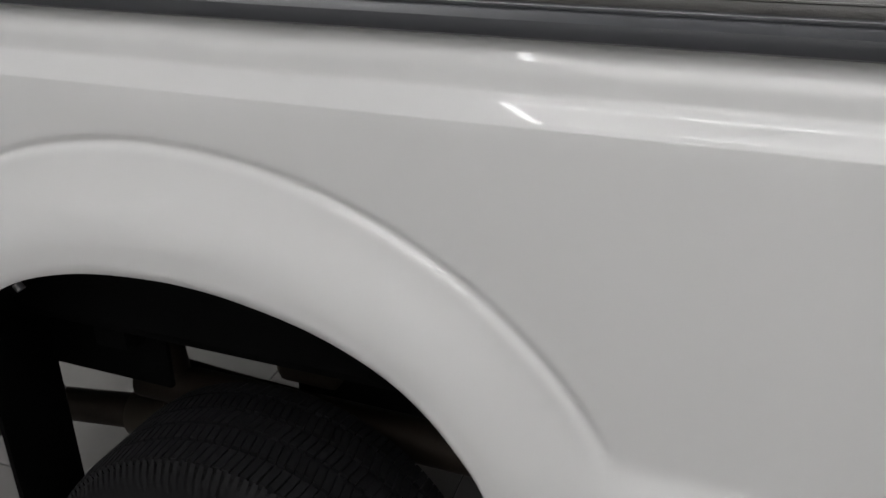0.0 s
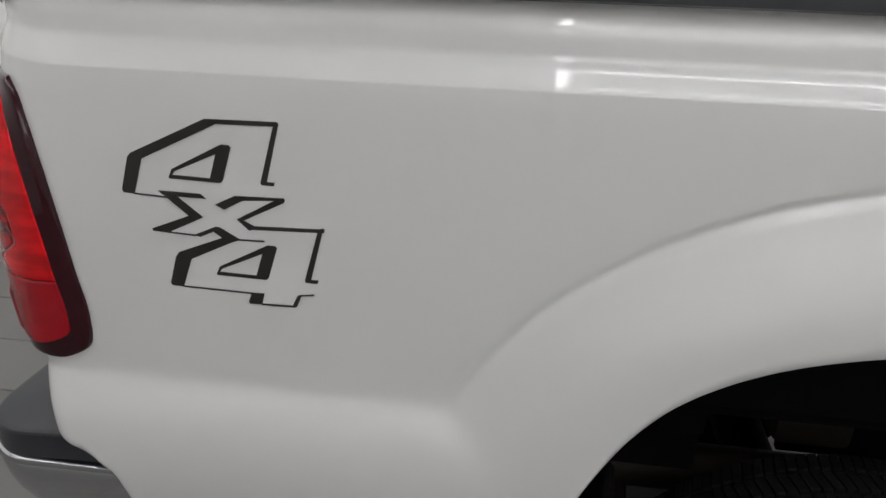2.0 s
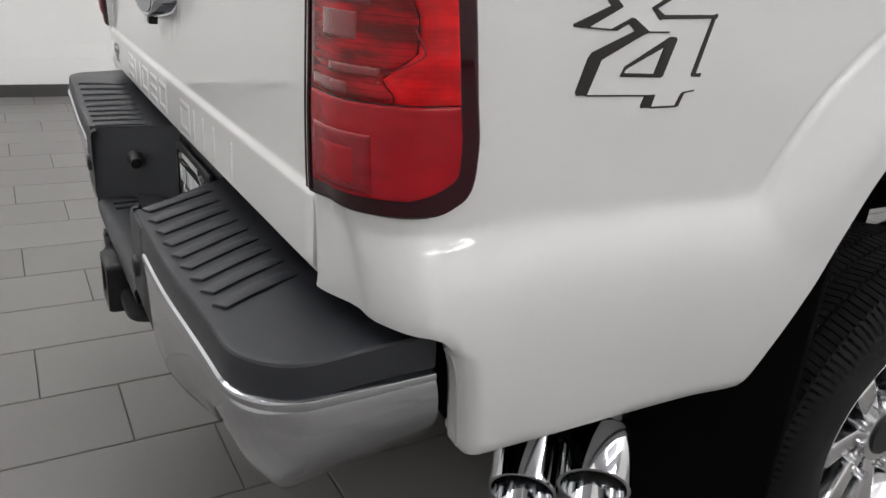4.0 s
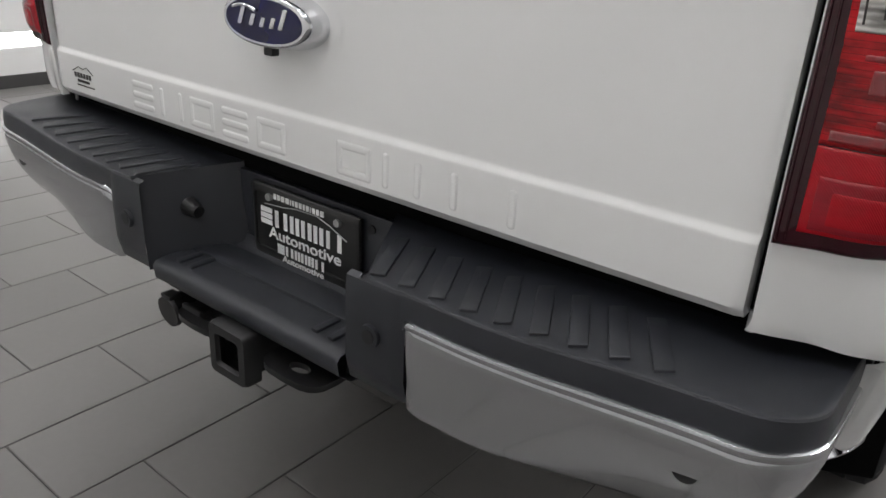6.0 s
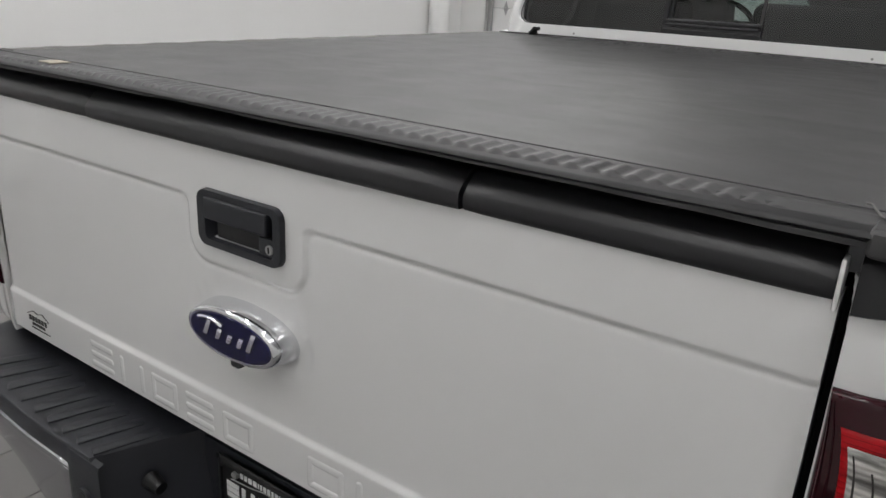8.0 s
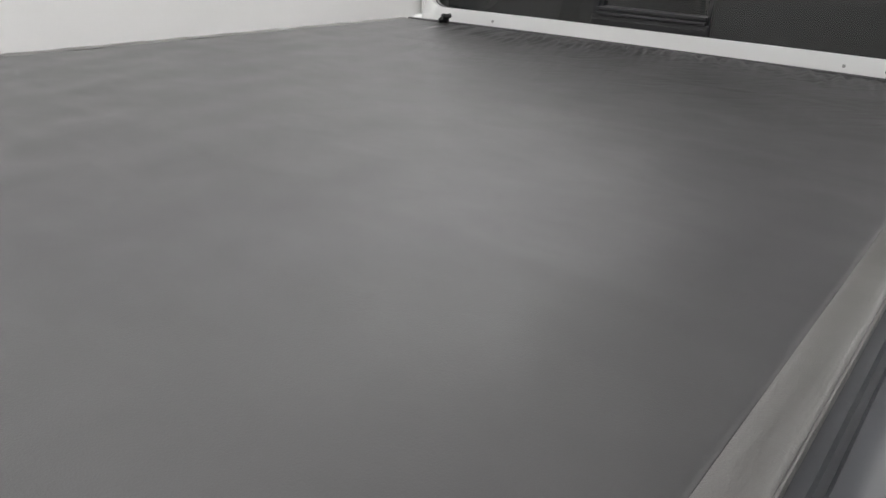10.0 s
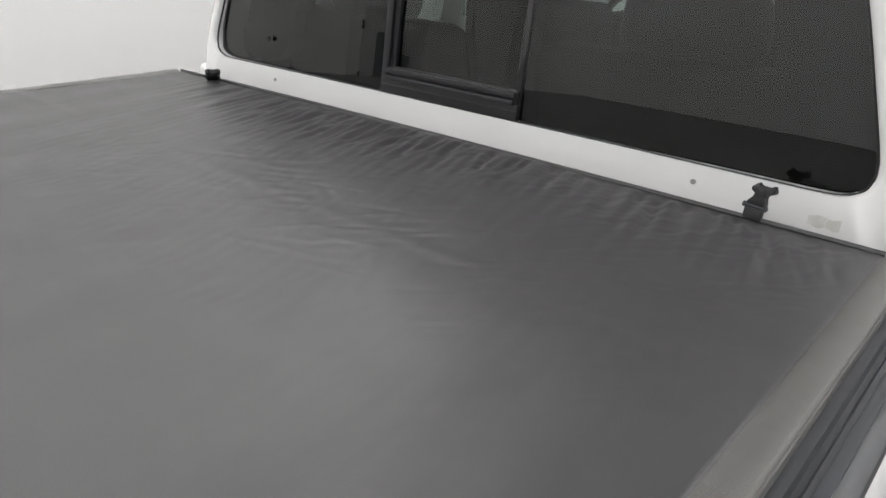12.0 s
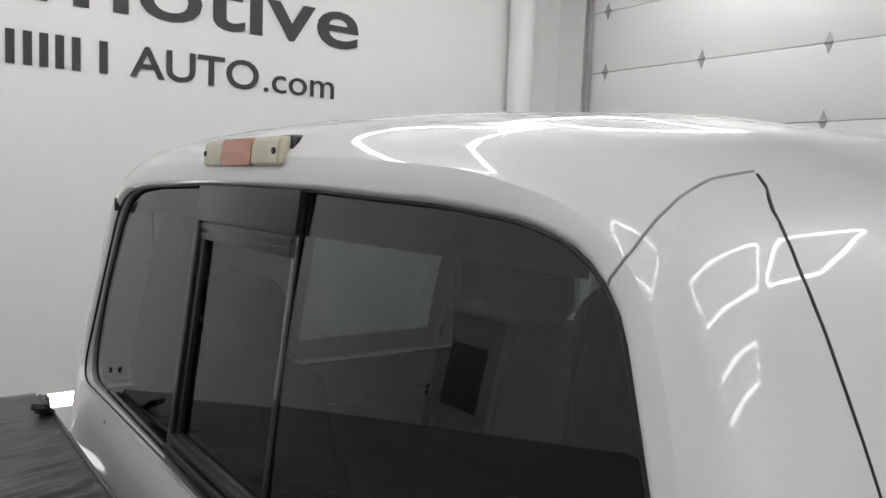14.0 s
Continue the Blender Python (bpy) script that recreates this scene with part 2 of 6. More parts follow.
def lathe(profile, n=64, axis="X"):
    """Turns a closed or open (along, radius) profile round an axis."""
    verts, faces = [], []
    k = len(profile)
    for i in range(n):
        a = 2 * math.pi * i / n
        for u, r in profile:
            verts.append((u, r * math.cos(a), r * math.sin(a)))
    for i in range(n):
        j = (i + 1) % n
        for q in range(k - 1):
            faces.append((i * k + q, j * k + q, j * k + q + 1, i * k + q + 1))
    return verts, faces


def grid(P, close_u=False, close_v=False, keep=None):
    """Faces of a grid of points P[u, v, 3]; keep(u, v) may leave out faces."""
    nu, nv = P.shape[:2]
    faces = []
    for u in range(nu if close_u else nu - 1):
        for v in range(nv if close_v else nv - 1):
            if keep is not None and not keep(u, v):
                continue
            a, b = (u + 1) % nu, (v + 1) % nv
            faces.append((u * nv + v, a * nv + v, a * nv + b, u * nv + b))
    return P.reshape(-1, 3), faces


def sheet(P, depth, inward, **kw):
    """A grid sheet given thickness towards the vector inward: one closed body."""
    nu, nv = P.shape[:2]
    verts, faces = grid(P, **kw)
    n = len(verts)
    back = verts + depth * np.asarray(inward, float).reshape(-1, 3)
    allv = np.concatenate([verts, back])
    allf = list(faces) + [tuple(n + i for i in reversed(f)) for f in faces]
    count = {}
    for f in faces:
        for i in range(4):
            e = (f[i], f[(i + 1) % 4])
            count[tuple(sorted(e))] = count.get(tuple(sorted(e)), []) + [e]
    for k, es in count.items():
        if len(es) == 1:
            a, b = es[0]
            allf.append((b, a, n + a, n + b))
    return allv, allf


def extrude(profile, p0, p1, closed=True):
    """Carries a closed (a, b) profile along x between two places: a is y, b is z."""
    verts = [(p0, a, b) for a, b in profile] + [(p1, a, b) for a, b in profile]
    k = len(profile)
    faces = [(i, (i + 1) % k, k + (i + 1) % k, k + i) for i in range(k)]
    faces += [tuple(range(k - 1, -1, -1)), tuple(range(k, 2 * k))]
    return verts, faces


def curve_tube(points, r, seg=8):
    """A round cord along a list of places."""
    pts = [Vector(p) for p in points]
    verts, faces = [], []
    side = None
    for i, p in enumerate(pts):
        d = (pts[min(i + 1, len(pts) - 1)] - pts[max(i - 1, 0)]).normalized()
        s = d.orthogonal().normalized() if side is None else (side - side.dot(d) * d).normalized()
        side = s
        t = d.cross(s)
        for k in range(seg):
            a = 2 * math.pi * k / seg
            verts.append(p + r * (math.cos(a) * s + math.sin(a) * t))
    for i in range(len(pts) - 1):
        for k in range(seg):
            q = (k + 1) % seg
            faces.append((i * seg + k, i * seg + q, (i + 1) * seg + q, (i + 1) * seg + k))
    faces += [tuple(range(seg - 1, -1, -1)), tuple(range((len(pts) - 1) * seg, len(pts) * seg))]
    return verts, faces


def rounded(hx, hz, r, n=6):
    """Outline of a rounded rectangle about the origin."""
    out = []
    for cx, cz, a0 in ((hx - r, hz - r, 0), (-hx + r, hz - r, 90), (-hx + r, -hz + r, 180), (hx - r, -hz + r, 270)):
        for i in range(n + 1):
            a = radians(a0 + 90 * i / n)
            out.append((cx + r * math.cos(a), cz + r * math.sin(a)))
    return out


def rings(loops, cap_first=False, cap_last=False):
    """Joins closed loops of equal count into a skin."""
    k = len(loops[0])
    verts = [p for loop in loops for p in loop]
    faces = []
    for i in range(len(loops) - 1):
        for j in range(k):
            q = (j + 1) % k
            faces.append((i * k + j, i * k + q, (i + 1) * k + q, (i + 1) * k + j))
    if cap_first:
        faces.append(tuple(range(k - 1, -1, -1)))
    if cap_last:
        faces.append(tuple(range((len(loops) - 1) * k, len(loops) * k)))
    return verts, faces


def glyph_mesh(text, bold):
    cu = bpy.data.curves.new("lettering", "FONT")
    cu.body = text
    cu.offset = bold
    cu.extrude = 0.5
    cu.resolution_u = 4
    ob = new("lettering", cu)
    bpy.context.view_layer.update()
    me = bpy.data.meshes.new_from_object(ob.evaluated_get(bpy.context.evaluated_depsgraph_get()))
    bpy.data.objects.remove(ob)
    bpy.data.curves.remove(cu)
    me.materials.clear()
    co = np.array([v.co for v in me.vertices])
    return me, co.min(0), co.max(0)


def lettered(text, width, height, depth, bold=0.0):
    """The letters of a word in the built-in font, one solid mesh each: they read along x from the origin, stand along y, and their face is at z = depth."""
    _, lo, hi = glyph_mesh(text, bold)
    fit = Matrix.Diagonal((width / (hi[0] - lo[0]), height / (hi[1] - lo[1]), depth, 1)) @ Matrix.Translation((-lo[0], -lo[1], 0.5))
    out = []
    for i, ch in enumerate(text):
        right = glyph_mesh(text[:i + 1], bold)[2][0]
        me, _, top = glyph_mesh(ch, bold)
        me.transform(fit @ Matrix.Translation((right - top[0], 0, 0)))
        out.append(me)
    return out


def mark_bars(kind, w, h, t):
    """The bars of one plain mark, as (u0, u1, v0, v1)."""
    if kind == "one":
        return [(0, w, 0, h)]
    if kind == "mid":
        return [((w - t) / 2, (w + t) / 2, 0, h)]
    if kind == "two":
        return [(0, t, 0, h), (w - t, w, 0, h)]
    if kind == "three":
        return [(0, t, 0, h), ((w - t) / 2, (w + t) / 2, 0, h), (w - t, w, 0, h)]
    return [(0, w, 0, t), (0, w, (h - t) / 2, (h + t) / 2), (0, w, h - t, h)]


def smooth_step(x):
    x = np.clip(x, 0, 1)
    return x * x * (3 - 2 * x)


def soft_max(a, b, k):
    h = np.clip(0.5 + 0.5 * (a - b) / k, 0, 1)
    return b + (a - b) * h + k * h * (1 - h)


# ---------------------------------------------------------------- pickup truck
def spline(xs, ys, x):
    """Smooth curve through a few knots, with no overshoot."""
    xs, ys, x = np.asarray(xs, float), np.asarray(ys, float), np.asarray(x, float)
    h, d = np.diff(xs), np.diff(ys) / np.diff(xs)
    m = np.zeros(len(xs))
    m[0], m[-1] = d[0], d[-1]
    for i in range(1, len(xs) - 1):
        if d[i - 1] * d[i] > 0:
            w1, w2 = 2 * h[i] + h[i - 1], h[i] + 2 * h[i - 1]
            m[i] = (w1 + w2) / (w1 / d[i - 1] + w2 / d[i])
    k = np.clip(np.searchsorted(xs, x) - 1, 0, len(h) - 1)
    t = (np.clip(x, xs[0], xs[-1]) - xs[k]) / h[k]
    return ((2 * t**3 - 3 * t**2 + 1) * ys[k] + (t**3 - 2 * t**2 + t) * h[k] * m[k]
            + (-2 * t**3 + 3 * t**2) * ys[k + 1] + (t**3 - t**2) * h[k] * m[k + 1])


truck = thing("pickup_truck", (0, 1.2, 0), "white crew cab pickup truck parked on the grey tiled floor", "truck")

WHEEL_Y, TOP = 1.187, 1.446
CORNER, RC = 0.062, 0.072        # where the side turns to the rear, and its radius
INNER = -0.118                   # where the rear face of the corner meets the tailgate


# radius of the flare's upper edge by angle, as a smooth curve
ARCH = np.polyfit(np.array([-61.5, -45.7, -36, -28.8, -16.6, -8.4, 0, 9.3, 18.9, 27.9, 42.3, 51.1, 60]) / 60,
                  [0.697, 0.701, 0.702, 0.695, 0.683, 0.678, 0.6745, 0.676, 0.680, 0.687, 0.689, 0.690, 0.692], 5)


def side_outset(s, z):
    """How far out the box side stands at (along, height)."""
    base = spline([0.58, 0.66, 0.74, 0.82, 0.92, 1.0, 1.12, 1.30, 1.3598, 1.3630, 1.3700, 1.3770, 1.3840, 1.3915, 1.3950, 1.412, 1.422, 1.432, 1.446],
                  [0.925, 0.948, 0.965, 0.977, 0.984, 0.986, 0.988, 0.9865, 0.9845, 0.9832, 0.9795, 0.9753, 0.9706, 0.9650, 0.9640, 0.9628, 0.9600, 0.9545, 0.9480], z)
    dy, dz = s - WHEEL_Y, z - 0.62
    r, a = np.hypot(dy, dz), np.degrees(np.arctan2(dy, dz))
    t = np.clip(a, -68, 68) / 60
    arch = np.polyval(ARCH, t)
    d_arch = (arch - r) * 0.93
    d = soft_max(d_arch, 0.9585 - z, 0.016)
    e = np.maximum(d, 0)
    top_arch = smooth_step((66 - np.abs(a)) / 14)
    flare = (1 - top_arch) * 0.035 * (1 - np.exp(-(e ** 1.18) / 0.029)) + top_arch * 0.035 * (0.72 * smooth_step(e / 0.13) + 0.28 * (1 - (1 - np.clip(e / 0.13, 0, 1)) ** 2))
    groove = -0.0040 * np.exp(-(((d_arch - 0.006) / 0.0065) ** 2)) * top_arch
    return base + flare + groove


def corner_inset(s, z):
    """How far the upper rear corner is drawn in towards the tailgate."""
    deep = spline([1.19, 1.25, 1.295, 1.325, 1.36, 1.45], [0.0, 0.006, 0.022, 0.042, 0.052, 0.056], z)
    return deep * smooth_step((0.13 - s) / 0.13)


def lower_tuck(s, z):
    """How far the lower rear corner is tucked forward under the lamp."""
    deep = spline([0.78, 0.845, 0.89, 0.93, 0.96, 0.988, 1.02, 1.07], [0.042, 0.034, 0.027, 0.021, 0.0155, 0.008, 0.004, 0.0], z)
    return deep * smooth_step((0.10 - s) / 0.12) * (0.30 + 0.70 * smooth_step((s - INNER) / 0.06))


def side_place(s, z, out=0.0, sign=1):
    """World place of (along, height) on the box side, moved out by some metres."""
    x = side_outset(s, z) + out
    phi = np.clip((CORNER - s) / RC, 0, math.pi / 2)
    rest = np.maximum(CORNER - RC * math.pi / 2 - s, 0)
    pull = corner_inset(s, z)
    span = CORNER - RC * math.pi / 2 - INNER
    px = np.maximum(x - (RC + out) * (1 - np.cos(phi)) - pull - rest / span * np.maximum(x - out - RC - pull - 0.847, 0), 0.847)
    py = np.where(s >= CORNER, s, CORNER - (RC + out) * np.sin(phi))
    py = py + lower_tuck(s, z)
    return np.stack([sign * px, py, z + 0 * s], -1)


def arch_edge(s):
    """Lower edge of the box side: bumper notch, sill and wheel opening."""
    low = spline([-0.12, 0.0, 0.045, 0.075, 0.095, 0.107, 0.114, 0.122, 0.129, 0.136, 0.145, 0.153, 0.227, 0.40, 0.541, 0.66, 0.69, 0.716, 0.728, 0.743, 0.763, 0.80, 0.852, 0.929, 0.99, 1.068,
                  1.14, 1.197, 1.26, 1.32, 1.39, 1.444, 1.508, 1.555, 1.593, 1.632, 1.65, 1.662, 1.69, 1.73, 2.19],
                 [0.852, 0.851, 0.849, 0.842, 0.828, 0.809, 0.793, 0.765, 0.732, 0.692, 0.656, 0.649, 0.646, 0.643, 0.639, 0.628, 0.70, 0.77, 0.80, 0.845, 0.893, 0.961, 1.019, 1.066, 1.088, 1.105,
                  1.112, 1.114, 1.1105, 1.1015, 1.0855, 1.0665, 1.033, 0.994, 0.950, 0.888, 0.83, 0.77, 0.70, 0.632, 0.60], s)
    return low


def box_side(sign):
    s = np.unique(np.concatenate([np.linspace(INNER, 0.20, 60), np.linspace(0.08, 0.20, 100), np.linspace(0.2, 0.62, 80),
                                  np.linspace(0.62, 0.87, 90), np.linspace(0.87, 1.53, 190), np.linspace(1.53, 1.78, 90), np.linspace(1.78, 2.19, 50)]))
    s = s[np.concatenate([[True], np.diff(s) > 0.0009])]
    lo = arch_edge(s)
    mid = np.maximum(0.975, lo + 0.03)
    rows = [lo + (mid - lo) * f for f in np.linspace(0, 1, 30)] + [mid + (1.30 - mid) * f for f in np.linspace(0, 1, 92)[1:]] + [np.full_like(s, z) for z in np.unique(np.concatenate([np.linspace(1.30, TOP, 36), np.linspace(1.358, 1.366, 7), np.linspace(1.389, 1.398, 7)]))[1:]]
    Z = np.stack(rows, 1)
    S = np.repeat(s[:, None], Z.shape[1], 1)
    # the opening's lip turns in over the last two centimetres
    edge = np.clip((Z - lo[:, None]) / 0.020, 0, 1)
    P = side_place(S, Z, 0.0, sign)
    P[..., 0] -= sign * 0.006 * (1 - edge) ** 2
    # behind the bumper's end the skin rolls inwards
    notch = np.interp(Z, [0.645, 0.656, 0.692, 0.732, 0.765, 0.793, 0.809, 0.85], [0.147, 0.145, 0.136, 0.129, 0.122, 0.114, 0.107, 0.060])
    u = np.clip(1 - (S - notch) / 0.024, 0, 1) * smooth_step((0.845 - Z) / 0.03) * smooth_step((0.22 - S) / 0.04)
    P[..., 0] -= sign * 0.024 * (1 - np.sqrt(np.clip(1 - u ** 2, 0, 1)))
    inward = np.zeros_like(P)
    inward[..., 0] = -sign
    phi = np.clip((CORNER - S) / RC, 0, math.pi / 2)
    inward[..., 0] = -sign * np.cos(phi)
    inward[..., 1] = np.sin(phi)
    v, f = sheet(P, 0.016, inward)
    return under("box_side", mesh_of("box_side", v, f), PAINT, truck, "glossy white box side with a flared wheel arch", 40)


def notch_return(sign):
    """The painted flange that turns in behind the bumper's end."""
    z = np.linspace(0.655, 0.806, 16)
    s = np.interp(z, [0.645, 0.656, 0.692, 0.732, 0.765, 0.793, 0.809], [0.147, 0.145, 0.136, 0.129, 0.122, 0.114, 0.107])
    P = side_place(s, z, 0.0, sign)
    P = np.stack([P + np.array([-sign * (0.024 + 0.010 * k), 0.0006 * k * k - 0.0006, 0.0]) for k in range(5)])
    inward = np.zeros_like(P)
    inward[..., 1] = 1
    v, f = sheet(P, 0.004, inward)
    under("corner_flange", mesh_of("corner_flange", v, f), PAINT, truck, "white flange behind the bumper end", 60)


for sgn in (1, -1):
    box_side(sgn)
    notch_return(sgn)


# tail lamps, wrapped round the corner
def lamp_patch(sl, sr, z0, z1, out, nu=26, nv=40, dome=0.006, sign=1, rim=0.014):
    """A raised patch on the corner between two edges s(z), with a rolled rim."""
    zz = z0 + (z1 - z0) * (1 - np.cos(np.linspace(0, math.pi, nv))) / 2
    L, Rr = sl(zz), sr(zz)
    u = (1 - np.cos(np.linspace(0, math.pi, nu))) / 2
    S = L[None, :] + (Rr - L)[None, :] * u[:, None]
    Z = np.repeat(zz[None, :], nu, 0)
    du = np.minimum(S - L[None, :], Rr[None, :] - S)
    dz = np.minimum(Z - z0, z1 - Z)
    e = np.clip(np.minimum(du, dz) / rim, 0, 1)
    o = out - dome * (1 - np.sqrt(np.clip(1 - (1 - e) ** 2, 0, 1)))
    # the foot of the lamp drops towards the tailgate
    Z = Z - 0.007 * np.clip(-S / 0.118, 0, 1) * np.clip((1.10 - Z) / 0.134, 0, 1)
    return side_place(S, Z, o, sign)


def y_to_s(y):
    y = np.asarray(y)
    return np.where(y >= CORNER, y, CORNER - RC * np.arcsin(np.clip((CORNER - y) / RC, 0, 1)))


def lamp_right(z):
    y = spline([0.978, 0.980, 0.983, 0.989, 0.997, 1.008, 1.024, 1.048, 1.103, 1.177, 1.254, 1.293, 1.322, 1.338, 1.345],
               [0.040, 0.062, 0.080, 0.095, 0.107, 0.113, 0.1155, 0.116, 0.109, 0.100, 0.088, 0.078, 0.062, 0.044, 0.030], z)
    return y_to_s(y)


def tail_lamp(sign):
    inner = lambda z: np.full_like(z, INNER + 0.002)
    v, f = grid(lamp_patch(inner, lamp_right, 0.978, 1.338, 0.010, 36, 70, 0.009, sign, 0.008))
    house = under("tail_lamp", mesh_of("tail_lamp", v, f), REDRIM, truck, "dark red tail lamp housing wrapped round the corner")
    in2 = lambda z: np.full_like(z, INNER + 0.026)
    right2 = lambda z: lamp_right(np.clip(z, 1.012, 1.318)) - 0.024 - 0.055 * np.clip((1.030 - z) / 0.031, 0, 1) ** 2.6

    def sub(name, material, sl, sr, z0, z1, out, label, dome=0.003, rim=0.004):
        v, f = grid(lamp_patch(sl, sr, z0, z1, out, 16, 30, dome, sign, rim))
        ob = part(name, mesh_of(name, v, f), material, house, label)
        return ob

    split = lambda z: 0.040 - 0.030 * smooth_step((1.145 - z) / 0.03) + 0.012 * smooth_step((1.120 - z) / 0.02) - 0.02 * smooth_step((z - 1.17) / 0.05)
    sub("side_lens", RED, lambda z: split(z) + 0.0004, right2, 1.0948, 1.318, 0.0122, "bright red side lens")
    sub("upper_lens", REDLINED, in2, split, 1.0948, 1.3045, 0.0122, "red lens with dark moulded lines behind it")
    sub("lens_crack", REDBULB, lambda z: split(z) - 0.0015 + 0.006 * np.sin(z * 95), lambda z: split(z) + 0.0012 + 0.006 * np.sin(z * 95), 1.112, 1.165, 0.0126, "dark crooked line in the lens", 0.001, 0.001)
    sub("lower_lens", REDREF, in2, right2, 0.999, 1.0942, 0.0122, "red prismatic reflector")
    sub("lamp_cell", REDBOX, lambda z: np.full_like(z, INNER + 0.036), lambda z: np.full_like(z, 0.004), 1.004, 1.064, 0.0150, "square red lamp cell", 0.004, 0.006)
    sub("cell_centre", REDREF, lambda z: np.full_like(z, INNER + 0.052), lambda z: np.full_like(z, -0.012), 1.012, 1.050, 0.0158, "raised middle of the cell", 0.002, 0.004)
    sub("reversing_lens", CLEAR, lambda z: np.full_like(z, INNER + 0.034), lambda z: np.full_like(z, 0.020), 1.209, 1.288, 0.0150, "clear ribbed reversing lens", 0.004, 0.006)
    for z0, z1, a, b in ((1.099, 1.112, INNER + 0.034, -0.020), (1.150, 1.176, -0.060, -0.012), (1.118, 1.128, -0.046, 0.010), (1.182, 1.190, -0.070, 0.000)):
        sub("lamp_bulb", REDBULB, lambda z, q=a: np.full_like(z, q), lambda z, q=b: np.full_like(z, q), z0, z1, 0.0130, "dark moulding seen through the lens", 0.002, 0.004)
    for k in range(6):
        a = INNER + 0.040 + 0.018 * k
        sub("lens_rib", DECAL, lambda z, q=a: np.full_like(z, q), lambda z, q=a: np.full_like(z, q + 0.0028), 1.216 + 0.006 * (k % 2), 1.282 - 0.012 * (k % 3), 0.0153, "dark upright behind the clear lens", 0.001, 0.001)
    for k in range(2):
        sub("rim_ridge", REDRIM, lambda z, q=k: np.full_like(z, INNER + 0.007 + 0.009 * q), lambda z, q=k: np.full_like(z, INNER + 0.0095 + 0.009 * q), 0.985, 1.328, 0.0125, "", 0.002, 0.002)


for sgn in (1, -1):
    tail_lamp(sgn)

# black cap along the top of each box side
RAIL = [(0.962, 1.446), (0.971, 1.449), (0.974, 1.457), (0.972, 1.466), (0.964, 1.473), (0.950, 1.4765), (0.938, 1.477), (0.935, 1.471), (0.929, 1.471),
        (0.926, 1.477), (0.915, 1.478), (0.912, 1.470), (0.907, 1.470), (0.905, 1.446)]
for sgn in (1, -1):
    ys = np.concatenate([np.linspace(0.010, 0.16, 20), np.linspace(0.3, 2.185, 6)])
    loops = []
    for y in ys:
        pull = RC * (1 - math.cos(math.asin(min(max((CORNER - y) / RC, 0), 0.9999)))) * 0.9 + float(corner_inset(np.array(y), np.array(1.45)))
        loops.append([(sgn * (x - pull), y, z) for x, z in RAIL])
    v, f = rings(loops, True, True)
    cap = under("rail_cap", mesh_of("rail_cap", v, f), RAILP, truck, "grey-black ribbed plastic rail cap")
    rib = box(sgn * 0.950 - 0.006, sgn * 0.950 + 0.006, 1.22, 2.12, 1.475, 1.4795, 0.0015)
    part("ridge", rib, RAILP, cap)
# black end caps of the rails beside the tailgate
for sgn in (1, -1):
    loops = []
    for z, g in ((1.412, 0.0), (1.414, 0.003), (1.462, 0.003), (1.470, -0.004)):
        s = np.linspace(INNER + 0.010, 0.03, 24)
        P = side_place(s, np.full_like(s, min(z, 1.446)), 0.004 + g, sgn)
        P[:, 2] = z
        loops.append(P)
    vv, ff = grid(np.stack(loops))
    under("rail_end_cap", mesh_of("rail_end_cap", vv, ff), TRIM, truck, "black plastic corner cap")
# jambs and inner box walls
for sgn in (1, -1):
    a, b = sorted((sgn * 0.8475, sgn * 0.8545))
    under("corner_edge", box(a, b, -0.0085, 0.030, 1.40, 1.463, 0.003), PAINT, truck)
    # dark strip added to draw the shade in the tailgate gap
    a, b = sorted((sgn * 0.8375, sgn * 0.8475))
    under("jamb_seal", box(a, b, 0.018, 0.075, 0.872, 1.440, 0.002), DARK, truck, "dark strip standing in for the shaded gap beside the tailgate")
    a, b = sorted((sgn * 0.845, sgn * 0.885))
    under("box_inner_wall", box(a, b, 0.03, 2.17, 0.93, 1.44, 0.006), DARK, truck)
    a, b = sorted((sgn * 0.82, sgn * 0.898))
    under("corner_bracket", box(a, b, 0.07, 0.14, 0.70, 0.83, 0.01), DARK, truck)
    # added dark block, so the hollow behind the bumper end looks unlit
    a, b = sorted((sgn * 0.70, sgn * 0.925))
    under("corner_liner", box(a, b, 0.165, 0.30, 0.650, 0.840, 0.006), DARK, truck, "dark filler added in the shaded gap behind the bumper end")
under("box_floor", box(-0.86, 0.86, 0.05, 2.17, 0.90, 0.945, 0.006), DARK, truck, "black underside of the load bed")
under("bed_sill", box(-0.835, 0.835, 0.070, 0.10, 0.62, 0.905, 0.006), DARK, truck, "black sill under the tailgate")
under("box_front_wall", box(-0.93, 0.93, 2.165, 2.19, 0.90, 1.40, 0.004), PAINT, truck)

# tailgate
HALF_W, TG0, TG1 = 0.8355, 0.863, 1.420
xs = np.unique(np.concatenate([np.linspace(-HALF_W, HALF_W, 170), np.linspace(-0.22, 0.22, 90), [-HALF_W + 0.004, HALF_W - 0.004]]))
zs = np.unique(np.concatenate([np.linspace(TG0, TG1, 40), np.linspace(0.945, 0.995, 24), np.linspace(1.205, 1.345, 46)]))
X, Z = np.meshgrid(xs, zs, indexing="ij")
pocket = np.stack([np.abs(X) - 0.136 + 0.045, 1.222 + 0.045 - Z], -1)
pocket_d = 0.045 - np.hypot(np.maximum(pocket[..., 0], 0), np.maximum(pocket[..., 1], 0)) - np.minimum(np.maximum(pocket[..., 0], pocket[..., 1]), 0)
upper = soft_max(Z - 1.331, pocket_d, 0.022)
